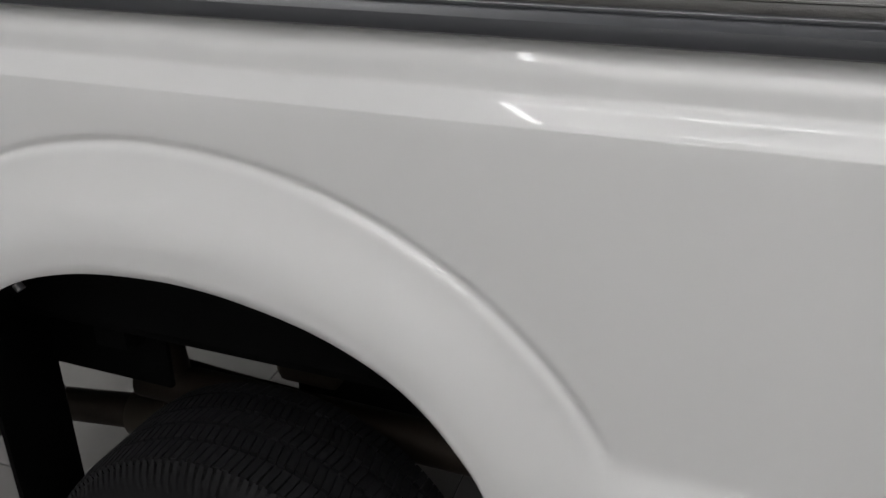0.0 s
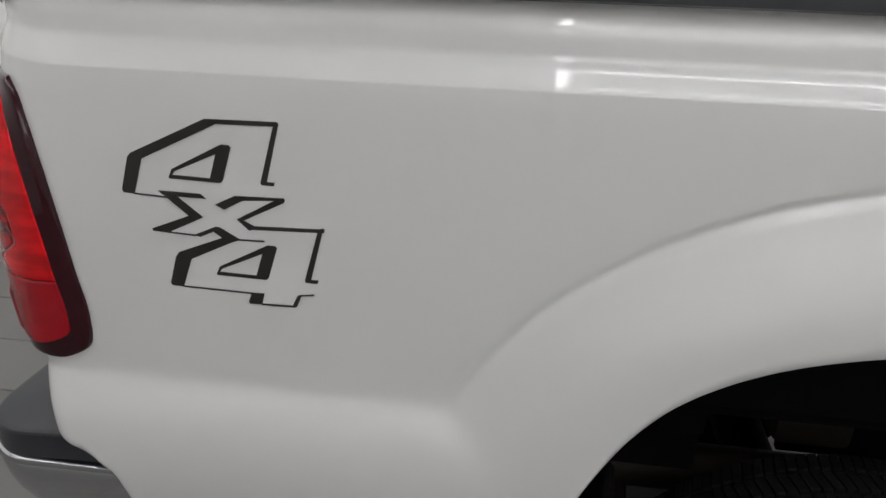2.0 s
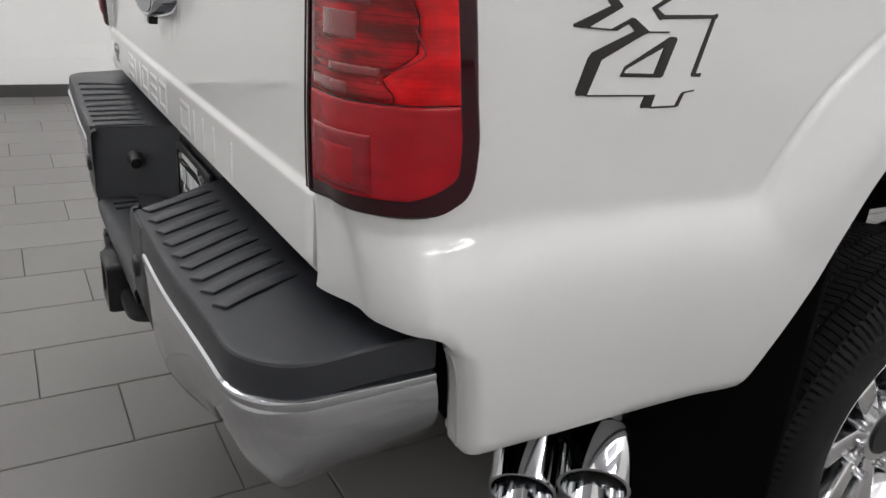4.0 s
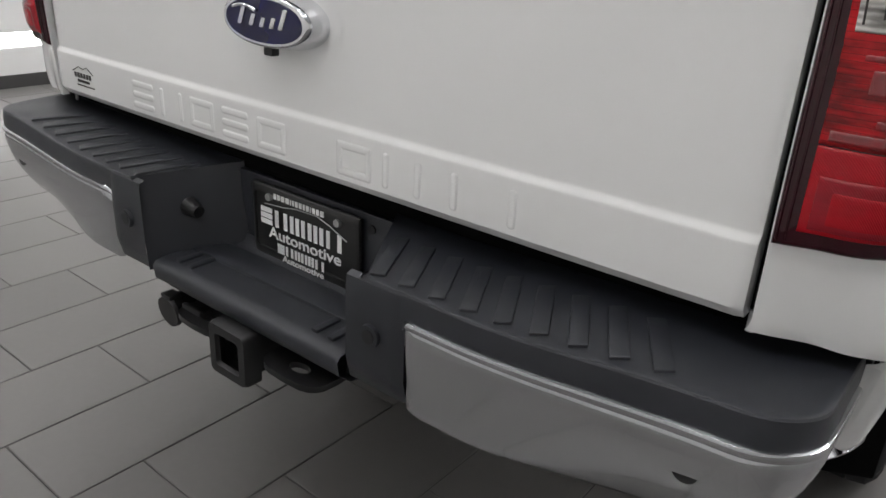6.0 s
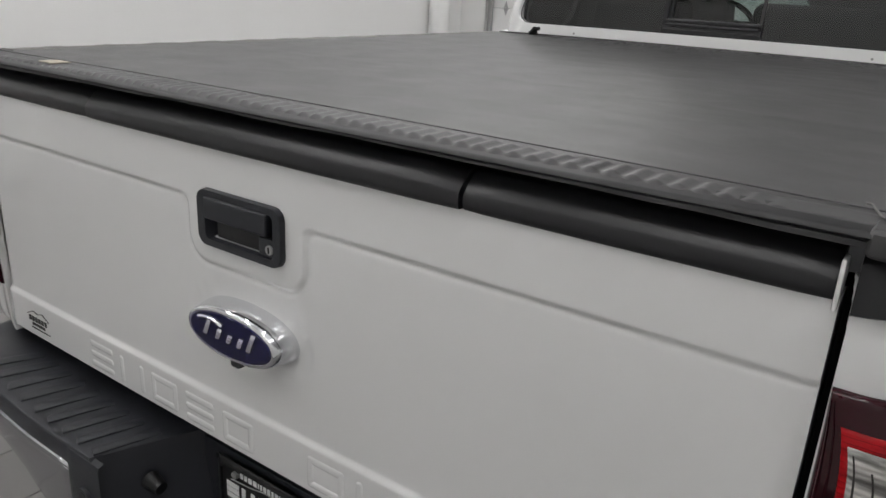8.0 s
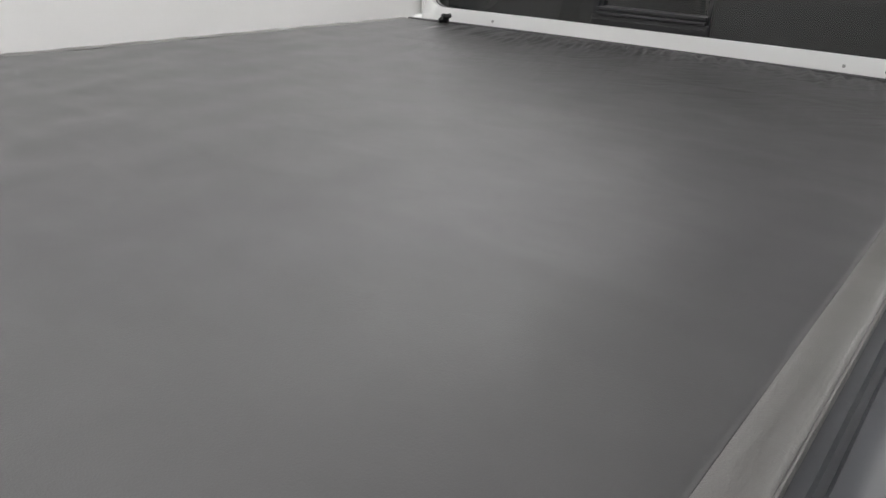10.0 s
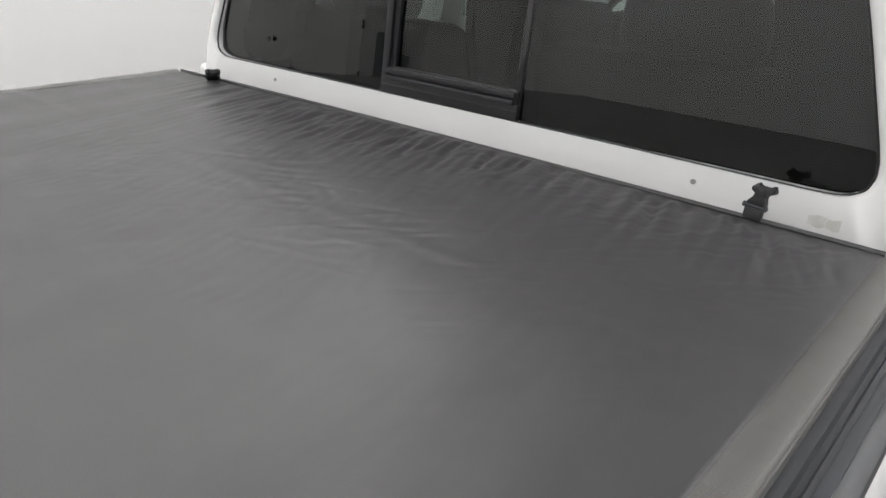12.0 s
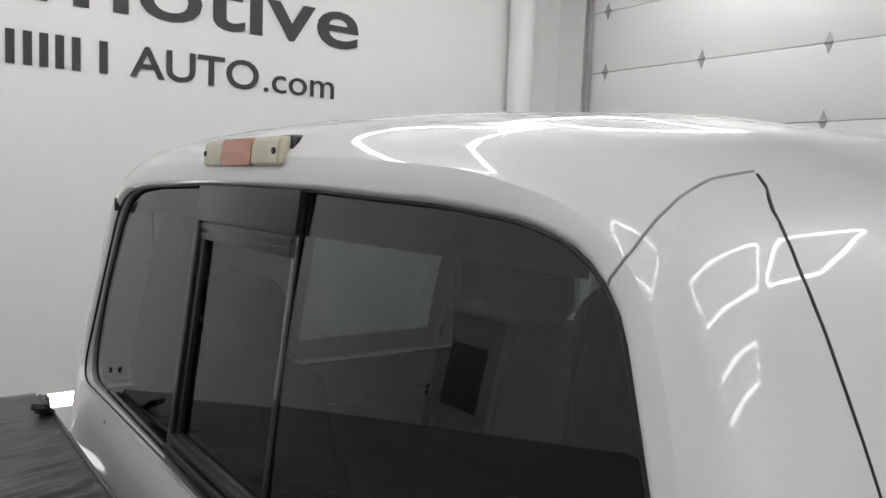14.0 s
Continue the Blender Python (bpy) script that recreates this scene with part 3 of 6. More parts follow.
rise = 0.0038 * smooth_step((upper + 0.005) / 0.010) - 0.0016 * np.exp(-((upper + 0.006) / 0.004) ** 2)
rise += 0.0065 * smooth_step((0.9745 - Z) / 0.014)
rise -= 0.004 * smooth_step((np.abs(X) - HALF_W + 0.012) / 0.012) + 0.012 * smooth_step((TG0 + 0.012 - Z) / 0.012)
bow = 0.004 * (X / HALF_W) ** 2
dimple = 0.0035 * smooth_step((1.16 - np.hypot((X) / 0.135, (Z - 1.123) / 0.060)) / 0.12)
cave = 0.036 * smooth_step((0.0790 - np.abs(X)) / 0.004) * smooth_step((0.0350 - np.abs(Z - 1.3045)) / 0.004)
P = np.stack([X, -rise + bow + dimple + cave - 0.004, Z], -1)
inw = np.zeros_like(P)
inw[..., 1] = 1
v, f = sheet(P, 0.045, inw)
tailgate = under("tailgate", mesh_of("tailgate", v, f), PAINT, truck, "white closed tailgate with pressed creases", 40)

# pressed marks where the embossed model name stands
def pressed(cx, cz, hx, hz):
    """A low raised bar, soft at its edges."""
    loops = []
    for q, up in ((0.0, -0.0006), (0.0022, 0.0008), (0.0042, 0.0016), (0.0060, 0.0018)):
        loops.append([(cx + a, -0.0104 + 0.004 * ((cx + a) / HALF_W) ** 2 - up, cz + b) for a, b in rounded(hx - q, hz - q, max(0.0075 - q, 0.0014), 4)])
    return rings(loops, False, True)


for x0, marks in ((-0.496, ("stack", "two", "frame", "stack", "frame")), (0.140, ("frame", "two", "mid", "mid"))):
    for i, kind in enumerate(marks):
        c = x0 + i * 0.1060
        bars = mark_bars("stack" if kind == "frame" else kind, 0.084, 0.062, 0.0165)
        if kind == "frame":
            bars = [bars[0], bars[2]] + mark_bars("two", 0.084, 0.062, 0.0165)
        for a, b, lo, hi in bars:
            v, f = pressed(c + (a + b) / 2, 0.885 + (lo + hi) / 2, (b - a) / 2, (hi - lo) / 2)
            part("embossed_bar", mesh_of("embossed_bar", v, f), PAINT, tailgate, "", 60)

# tailgate top trim in three lengths
CAP = [(0.050, 1.4205), (-0.0120, 1.4205), (-0.0150, 1.4235), (-0.0165, 1.430), (-0.0165, 1.4400), (-0.0145, 1.4450), (0.004, 1.4650), (0.011, 1.4685), (0.050, 1.4690)]
for x0, x1, grow in ((-HALF_W + 0.006, -0.4085, 0.0), (-0.404, 0.4115, 0.004), (0.416, HALF_W - 0.006, 0.0)):
    n = 14
    loops = []
    for i in range(n + 1):
        x = x0 + (x1 - x0) * i / n
        bow_y = 0.004 * (x / HALF_W) ** 2
        end = min(i, n - i)
        shrink = 0.0025 if end == 0 else 0.0
        loops.append([(x, (a - grow if a < 0.04 else a) + bow_y + (shrink if a < 0.04 else 0), b + (grow * 0.5 if b > 1.43 else 0) - (shrink if b > 1.43 else 0)) for a, b in CAP])
    v, f = rings(loops, True, True)
    part("top_trim", mesh_of("top_trim", v, f), TRIM, tailgate, "black plastic tailgate top trim")

for sgn in (1, -1):
    a, b = sorted((sgn * (HALF_W - 0.0055), sgn * (HALF_W - 0.0005)))
    part("tailgate_edge", box(a, b, -0.010, 0.040, 1.410, 1.462, 0.0022), PAINT, tailgate)

# handle: bezel with a pocket, lever and lock
def plate_ring(outer, inner, y0, y1, cx, cz):
    lo = [[(cx + a, y0, cz + b) for a, b in outer], [(cx + a * 0.985, y1, cz + b * 0.97) for a, b in outer],
          [(cx + a, y1 + 0.001, cz + b) for a, b in inner], [(cx + a * 0.97, 0.012, cz + b * 0.95) for a, b in inner]]
    return rings(lo, False, True)


v, f = plate_ring(rounded(0.0985, 0.0485, 0.020), rounded(0.080, 0.036, 0.010), -0.004, -0.018, 0.0, 1.3045)
bez = part("handle_bezel", mesh_of("handle_bezel", v, f), BLACK, tailgate, "black plastic handle surround with rounded corners")
part("handle_lever", box(-0.080, 0.068, -0.020, 0.0, 1.303, 1.340, 0.005, 3), BLACK, tailgate, "black lift handle")
part("handle_pocket", box(-0.062, 0.045, -0.008, 0.010, 1.272, 1.303, 0.004), RUBBER, tailgate, "dark finger pocket")
part("handle_face", box(0.047, 0.082, -0.0165, 0.0, 1.271, 1.301, 0.004), BLACK, tailgate)
lk = tube((0.073, -0.0195, 1.2845), (0.073, -0.012, 1.2845), 0.0075, 0.0085, 20)
lock = part("lock_cylinder", lk, GALV, tailgate, "small metal key lock")
part("key_slot", box(0.0722, 0.0738, -0.0205, -0.0192, 1.2795, 1.2895), DARK, tailgate)


# oval badge on a chrome stalk
def oval(hx, hz, y, cz, n=48, p=2.15):
    out = []
    for i in range(n):
        a = 2 * math.pi * i / n
        c, s = math.cos(a), math.sin(a)
        out.append((hx * math.copysign(abs(c) ** (2 / p), c), y, cz + hz * math.copysign(abs(s) ** (2 / p), s)))
    return out


CZ = 1.123
v, f = rings([oval(0.118, 0.0490, 0.000, CZ), oval(0.117, 0.0485, -0.010, CZ), oval(0.110, 0.0445, -0.030, CZ), oval(0.1075, 0.0425, -0.041, CZ), oval(0.103, 0.0395, -0.0435, CZ),
              oval(0.098, 0.0360, -0.0425, CZ)], False, True)
badge = under("badge", mesh_of("badge", v, f), CHROME, truck, "chrome oval badge with a deep blue face", 60)
v, f = rings([oval(0.0975, 0.0357, -0.0420, CZ), oval(0.0965, 0.035, -0.0440, CZ)], False, True)
under("badge_face", mesh_of("badge_face", v, f), BLUE, badge, "deep blue enamel oval", 60)
for k, (cx, hz) in enumerate(((-0.052, 0.016), (-0.024, 0.010), (0.002, 0.008), (0.028, 0.009), (0.054, 0.017))):
    b = box(-0.0052, 0.0052, -0.0014, 0.0014, -hz, hz, 0.001)
    for q in b.verts:
        q.co.x += 0.45 * q.co.z
    bmesh.ops.translate(b, vec=(cx, -0.0446, CZ - 0.010 + hz), verts=b.verts[:])
    under("badge_mark", b, SILVER, badge, "plain silver stroke")
sw = [(-0.074 + 0.060 * i / 20, -0.0448, CZ + 0.017 + 0.005 * math.sin(i / 20 * 3.4)) for i in range(21)]
v, f = curve_tube(sw, 0.0036, 6)
under("badge_swash", mesh_of("badge_swash", v, f), SILVER, badge, "", 60)
under("rear_camera", box(-0.010, 0.012, -0.036, -0.018, CZ - 0.058, CZ - 0.042, 0.004), RUBBER, badge, "small black camera under the badge")

# dealer sticker: plain bars and a peak line
for a, b, zc, h, n in ((-0.750, -0.670, 0.9185, 0.0058, 6), (-0.738, -0.682, 0.9055, 0.0030, 9), (-0.742, -0.662, 0.8955, 0.0014, 12)):
    w = (b - a) / n
    for i in range(n):
        part("sticker_bar", box(a + i * w, a + (i + 0.62) * w, -0.0090, -0.0066, zc - h, zc + h), DECAL, tailgate)
pk = [(-0.757, -0.0082, 0.926), (-0.728, -0.0082, 0.938), (-0.710, -0.0082, 0.934), (-0.690, -0.0082, 0.940), (-0.664, -0.0082, 0.926)]
v, f = curve_tube(pk, 0.0011, 6)
part("sticker_line", mesh_of("sticker_line", v, f), DECAL, tailgate)


# ---------------------------------------------------------------- rear bumper
bumper = under("rear_bumper", box(-0.36, 0.36, -0.05, 0.02, 0.60, 0.64, 0.01), BLACK, truck, "rear step bumper with black pads and chrome corners")


def bumper_line(n=70, x0=0.387, inset=0.0):
    """Plan of the right half of the bumper's outer face, from x0 round to the body side."""
    out = []
    ex, ey, r = 0.968 - inset, -0.133 + inset, 0.090
    for i in range(n + 1):
        t = i / n
        L1 = (ex - r) - x0
        L2 = r * math.pi / 2
        L3 = 0.098 - (ey + r)
        d = t * (L1 + L2 + L3)
        if d < L1:
            x = x0 + d
            out.append((x, ey + 0.006 * max(0, (x - 0.35) / 0.58) ** 2))
        elif d < L1 + L2:
            a = (d - L1) / r
            out.append((ex - r + r * math.sin(a), ey + r - r * math.cos(a) + 0.006 * max(0, (ex - r + r * math.sin(a) - 0.35) / 0.58) ** 2 * (1 - a / 1.6)))
        else:
            out.append((ex, ey + r + d - L1 - L2))
    return out


for sgn in (1, -1):
    # chrome corner: ledge on top, upright face, tucked-in lower edge
    line = bumper_line()
    prof = [(-0.016, 0.752), (-0.003, 0.7515), (0.0030, 0.749), (0.0045, 0.744), (0.0035, 0.739), (0.0005, 0.736), (0.002, 0.730), (0.001, 0.715), (-0.003, 0.695), (-0.010, 0.672), (-0.021, 0.648), (-0.036, 0.622), (-0.055, 0.597), (-0.070, 0.582), (-0.085, 0.578)]
    loops = []
    n = len(line)
    for i, (x, y) in enumerate(line):
        a, b = line[max(i - 1, 0)], line[min(i + 1, n - 1)]
        tx, ty = b[0] - a[0], b[1] - a[1]
        l = math.hypot(tx, ty)
        nx, ny = ty / l, -tx / l
        t = i / (n - 1)
        start = smooth_step((t - 0.0) / 0.05)
        start = float(start)
        loop = []
        for o, z in prof:
            top = 0.752 - 0.035 * (1 - start) ** 2
            low = 0.586 + 0.02 * (1 - start) ** 2 + 0.05 * t ** 3
            zz = low + (z - 0.578) / 0.174 * (top - low)
            # the lower face leans under, more so round the corner; the end edge rakes forward
            oo = o if o > -0.002 or z > 0.74 else o * (0.12 + 0.88 * float(smooth_step((t - 0.15) / 0.45)))
            zz += 0.030 * float(smooth_step((x - 0.50) / 0.42)) * (z - 0.578) / 0.174
            rake = 0.24 * max(0.0, 0.775 - zz) * float(smooth_step((t - 0.70) / 0.30))
            loop.append((sgn * (x + nx * (oo - 0.012 * (1 - start))), y + ny * (oo - 0.012 * (1 - start)) + rake, zz))
        loops.append(loop)
    v, f = grid(np.array(loops))
    chrome = under("chrome_corner", mesh_of("chrome_corner", v, f), SATIN, bumper, "chrome bumper corner reflecting the floor", 50)
    sx, sy = 0.842, -0.119
    sen = tube((sgn * sx, sy + 0.016, 0.712), (sgn * sx, sy - 0.003, 0.712), 0.0185, 0.0165, 24)
    under("parking_sensor", sen, RUBBER, bumper, "black round parking sensor")
    # pad: top plate with a rolled outer edge
    top = bumper_line(60, 0.32, 0.0)
    loops = []
    inner_front = [(0.215 + 0.69 * (i / 60) ** 1.05, 0.066 + 0.046 * max(0, i / 60 - 0.75) / 0.25) for i in range(61)]
    for i, (x, y) in enumerate(top):
        a, b = top[max(i - 1, 0)], top[min(i + 1, 60)]
        tx, ty = b[0] - a[0], b[1] - a[1]
        l = math.hypot(tx, ty)
        nx, ny = ty / l, -tx / l
        fx, fy = inner_front[i]
        lift = 0.006 * smooth_step((i / 60 - 0.80) / 0.15) + 0.030 * smooth_step((x - 0.50) / 0.42)
        loop = []
        for k in range(9):
            t = k / 8
            loop.append((sgn * (fx + (x - nx * 0.016 - fx) * t), fy + (y - ny * 0.016 - fy) * t, 0.812 - 0.020 * t + lift * (0.35 + 0.65 * t)))
        for o, z in ((-0.009, 0.7922), (-0.0055, 0.7910), (-0.0035, 0.7880), (-0.001, 0.772), (-0.001, 0.750), (-0.012, 0.742)):
            loop.append((sgn * (x + nx * o), y + ny * o, z + lift))
        loops.append(loop)
    v, f = grid(np.array(loops))
    pad = under("step_pad", mesh_of("step_pad", v, f), BLACK, truck, "black grained step pad with raised ribs", 24)
    top_skin = BVHTree.FromPolygons([Vector(p) for p in v], f)
    for i in range(9):
        x = 0.312 + i * 0.0560
        ln = 0.128
        rb = box(-0.0130, 0.0130, -ln / 2, ln / 2, -0.006, 0.0042, 0.0034, 2)
        bmesh.ops.subdivide_edges(rb, edges=[e for e in rb.edges if abs((e.verts[0].co - e.verts[1].co).y) > 0.05], cuts=4, use_grid_fill=True)
        for q in rb.verts:
            q.co.z -= 0.0035 * max(0.0, q.co.y / ln * 2 - 0.3)
        bmesh.ops.rotate(rb, cent=(0, 0, 0), matrix=Matrix.Rotation(radians(sgn * (24 + 0.6 * i)), 3, "Z"), verts=rb.verts[:])
        for q in rb.verts:
            q.co.x += sgn * x
            q.co.y += -0.056 + 0.001 * i
            hit = top_skin.ray_cast(Vector((q.co.x, q.co.y, 1.3)), Vector((0, 0, -1)))[0]
            q.co.z += hit.z if hit and hit.z > 0.77 else 0.792
        under("tread_rib", rb, BLACK, pad)
    # inner cheek of the step recess
    pts = [(0.322, -0.131), (0.314, -0.10), (0.215, 0.064)]
    loops = [[(sgn * x, y, 0.811 if y > 0 else 0.795) for x, y in pts], [(sgn * (x - 0.004), y, 0.783) for x, y in pts], [(sgn * (x - 0.030), y, 0.645) for x, y in pts], [(sgn * (x - 0.034), y, 0.60) for x, y in pts]]
    v, f = grid(np.array(loops))
    under("step_cheek", mesh_of("step_cheek", v, f), BLACK, bumper, "black recess wall", 30)
    bulb = tube((sgn * 0.262, -0.045, 0.728), (sgn * 0.226, -0.045, 0.722), 0.019, 0.013, 20)
    under("plate_lamp", bulb, RUBBER, bumper, "black plate lamp in the recess wall")
    # black face between the chrome and the recess
    loops = []
    for i in range(9):
        x = 0.290 + 0.120 * i / 8
        e = 0.004 * (i == 8)
        loops.append([(sgn * x, yy + e, zz) for yy, zz in ((-0.120, 0.791), (-0.131, 0.786), (-0.1335, 0.775), (-0.1335, 0.64), (-0.124, 0.60), (-0.09, 0.572), (-0.04, 0.565))])
    v, f = grid(np.array(loops))
    under("bumper_face", mesh_of("bumper_face", v, f), BLACK, bumper, "black bumper face beside the recess", 50)
    plug = tube((sgn * 0.345, -0.130, 0.700), (sgn * 0.345, -0.1405, 0.700), 0.020, 0.019, 24)
    under("sensor_plug", plug, BLACK, bumper, "round black plug")
    hole = tube((sgn * 0.345, -0.133, 0.700), (sgn * 0.345, -0.1415, 0.700), 0.012, 0.012, 20)
    under("plug_centre", hole, RUBBER, bumper)
# step floor, lip and back wall of the recess
loops = []
for i in range(13):
    x = -0.27 + 0.54 * i / 12
    loops.append([(x, y, z) for y, z in ((0.048, 0.66), (0.040, 0.642), (0.02, 0.634), (-0.100, 0.630), (-0.126, 0.627), (-0.134, 0.617), (-0.130, 0.590), (-0.10, 0.566), (-0.05, 0.56), (0.0, 0.56))])
v, f = grid(np.array(loops))
floor_step = under("step_floor", mesh_of("step_floor", v, f), BLACK, truck, "black centre step", 50)
for cx in (-0.20, 0.205):
    for dx in (-0.022, 0.018):
        under("tread_rib", box(cx + dx - 0.008, cx + dx + 0.008, -0.105, -0.02, 0.628, 0.6365, 0.0035), BLACK, floor_step)
under("recess_back", box(-0.215, 0.215, 0.052, 0.066, 0.60, 0.80, 0.004), BLACK, bumper, "black wall behind the plate")
for sgn in (1, -1):
    under("mount_hole", tube((sgn * 0.168, 0.049, 0.772), (sgn * 0.168, 0.054, 0.772), 0.009, 0.009, 16), RUBBER, bumper)
    under("tailgate_strap", box(sgn * 0.840 - 0.005, sgn * 0.840 + 0.005, 0.030, 0.036, 0.835, 0.866, 0.002), GALV, bumper)

# dealer plate in the recess
plate = under("plate", box(-0.152, 0.152, 0.036, 0.044, 0.640, 0.792, 0.004, 3), PLATE, truck, "black dealer plate with white bars")
v, f = rings([[(a, 0.0345, 0.716 + b) for a, b in rounded(0.152, 0.076, 0.012)], [(a, 0.0325, 0.716 + b) for a, b in rounded(0.149, 0.073, 0.011)],
              [(a, 0.0325, 0.716 + b) for a, b in rounded(0.143, 0.060, 0.010)], [(a, 0.0358, 0.716 + b) for a, b in rounded(0.142, 0.059, 0.010)]])
under("plate_frame", mesh_of("plate_frame", v, f), PLATE, plate, "raised black plate frame")


def bar_row(widths, x0, x1, zc, h, y, parent, name="print_bar", material=None, depth=0.0014):
    """A line of plain bars, one for each mark of a line of print."""
    total = sum(widths)
    gap = (x1 - x0) * 0.36 / max(len(widths) - 1, 1)
    unit = (x1 - x0 - gap * (len(widths) - 1)) / total
    x = x0
    for w in widths:
        under(name, box(x, x + unit * w, y - depth, y, zc - h / 2, zc + h / 2), material or INK, parent)
        x += unit * w + gap


def plate_name(x0, x1, z0, h, y):
    """Six plain marks in place of the dealer's name."""
    k = (x1 - x0) / 1.476
    u = x0
    for kind, w in (("stack", .21), ("two", .22), ("three", .26), ("three", .26), ("one", .056), ("mid", .21)):
        for a, b, c, d in mark_bars(kind, w * k, h, 0.062 * k):
            under("print_bar", box(u + a, u + b, y - 0.0014, y, z0 + c, z0 + d), INK, plate)
        u += (w + 0.052) * k


def plate_word(text, x0, x1, z0, h, y):
    for me in lettered(text, x1 - x0, h, 0.0014, 0.012):
        me.transform(Matrix(((1, 0, 0, x0), (0, 0, -1, y), (0, 1, 0, z0), (0, 0, 0, 1))))
        under("print_letter", me, INK, plate, "", 0)


plate_name(-0.128, 0.118, 0.709, 0.036, 0.0355)
plate_word("Automotive", -0.106, 0.104, 0.682, 0.024, 0.0355)
bar_row((3, 3, 4, 4, 1, 2, 3, 3, 2, 3, 1, 3, 3, 4), -0.082, 0.062, 0.776, 0.011, 0.0320, plate)
plate_name(-0.075, 0.068, 0.657, 0.020, 0.0320)
plate_word("Automotive", -0.062, 0.060, 0.6415, 0.0135, 0.0320)
rl = [(-0.115, 0.0345, 0.752), (-0.06, 0.0345, 0.757), (-0.02, 0.0345, 0.764), (0.04, 0.0345, 0.766), (0.075, 0.0345, 0.756), (0.12, 0.0345, 0.738)]
v, f = curve_tube(rl, 0.0012, 6)
under("ridge_line", mesh_of("ridge_line", v, f), GALV, plate)
for sgn in (1, -1):
    under("plate_screw", tube((sgn * 0.098, 0.028, 0.770), (sgn * 0.098, 0.036, 0.770), 0.0075, 0.0085, 12), GALV, plate, "metal plate screw")

# hitch receiver, chain plate and trailer sockets under the bumper
v, f = rings([[(a, -0.15, 0.530 + b) for a, b in rounded(0.031, 0.031, 0.006)], [(a, -0.158, 0.530 + b) for a, b in rounded(0.035, 0.035, 0.008)], [(a, -0.158, 0.530 + b) for a, b in rounded(0.052, 0.052, 0.012)],
              [(a, -0.150, 0.530 + b) for a, b in rounded(0.055, 0.055, 0.012)], [(a, -0.122, 0.530 + b) for a, b in rounded(0.055, 0.055, 0.012)], [(a, -0.118, 0.530 + b) for a, b in rounded(0.043, 0.043, 0.008)],
              [(a, 0.30, 0.530 + b) for a, b in rounded(0.043, 0.043, 0.008)]])
hitch = under("hitch_receiver", mesh_of("hitch_receiver", v, f), STEEL, truck, "black square hitch receiver tube")
under("receiver_bore", box(-0.032, 0.032, -0.10, 0.2, 0.498, 0.562), DARK, hitch)
for sgn in (1, -1):
    ang = [i * math.pi / 10 for i in range(21)]
    outer = [(0.135 + 0.080 * math.copysign(abs(math.cos(a)) ** 0.6, math.cos(a)), -0.080 + 0.060 * math.copysign(abs(math.sin(a)) ** 0.6, math.sin(a))) for a in ang[:-1]]
    inner = [(0.138 + 0.024 * math.cos(a), -0.100 + 0.014 * math.sin(a)) for a in ang[:-1]]
    loops = [[(sgn * x, y, 0.536) for x, y in inner], [(sgn * x, y, 0.536) for x, y in outer], [(sgn * x, y, 0.524) for x, y in outer], [(sgn * x, y, 0.524) for x, y in inner], [(sgn * x, y, 0.536) for x, y in inner]]
    v, f = rings(loops)
    under("chain_plate", mesh_of("chain_plate", v, f), STEEL, hitch, "black chain plate with an oval hole")
under("hitch_bar", tube((-0.45, 0.02, 0.545), (0.45, 0.02, 0.545), 0.032, seg=16), STEEL, hitch)
sock = under("trailer_socket", box(-0.300, -0.130, -0.085, 0.02, 0.545, 0.556, 0.003), STEEL, truck, "black trailer wiring sockets on a bracket")
under("socket_body", tube((-0.245, -0.06, 0.522), (-0.245, -0.118, 0.517), 0.030, 0.033, 20), STEEL, sock)
under("socket_lid", tube((-0.245, -0.118, 0.517), (-0.245, -0.126, 0.516), 0.036, 0.034, 20), RUBBER, sock)
under("socket_hinge", box(-0.262, -0.228, -0.128, -0.10, 0.548, 0.556, 0.002), RUBBER, sock)
under("socket_body", box(-0.205, -0.150, -0.105, -0.03, 0.500, 0.543, 0.008), STEEL, sock)
under("socket_lid", box(-0.209, -0.146, -0.115, -0.103, 0.496, 0.547, 0.005), RUBBER, sock)

# ---------------------------------------------------------------- decal on the box side
def decal_place(u, v):
    """Drawing units of the decal to (along, height) on the box side."""
    return (0.195024 + 0.000640249 * u - 0.0000642766 * v + 2.14854e-7 * u * v - 3.22628e-8 * u * u,
            1.30878 + 0.00000240777 * u - 0.000711695 * v + 3.75955e-8 * u * v + 7.40502e-8 * u * u)


def decal_shape(name, outline, sign=1, move=(0.0, 0.0)):
    bm = bmesh.new()
    vs = []
    for u, v in outline:
        s, z = decal_place(u, v)
        s, z = s + move[0], z + move[1]
        p = side_place(np.array(s), np.array(z), 0.0012, sign)
        vs.append(bm.verts.new(tuple(p)))
    bm.faces.new(vs)
    bmesh.ops.triangulate(bm, faces=bm.faces[:], ngon_method="EAR_CLIP")
    ext = bmesh.ops.extrude_face_region(bm, geom=bm.faces[:])
    bmesh.ops.translate(bm, vec=(-sign * 0.0022, 0, 0), verts=[g for g in ext["geom"] if isinstance(g, bmesh.types.BMVert)])
    return bm


def line_shape(a, b, w):
    d = Vector((b[0] - a[0], b[1] - a[1])).normalized()
    n = Vector((-d.y, d.x)) * w / 2
    return [(a[0] + n.x, a[1] + n.y), (b[0] + n.x, b[1] + n.y), (b[0] - n.x, b[1] - n.y), (a[0] - n.x, a[1] - n.y)]


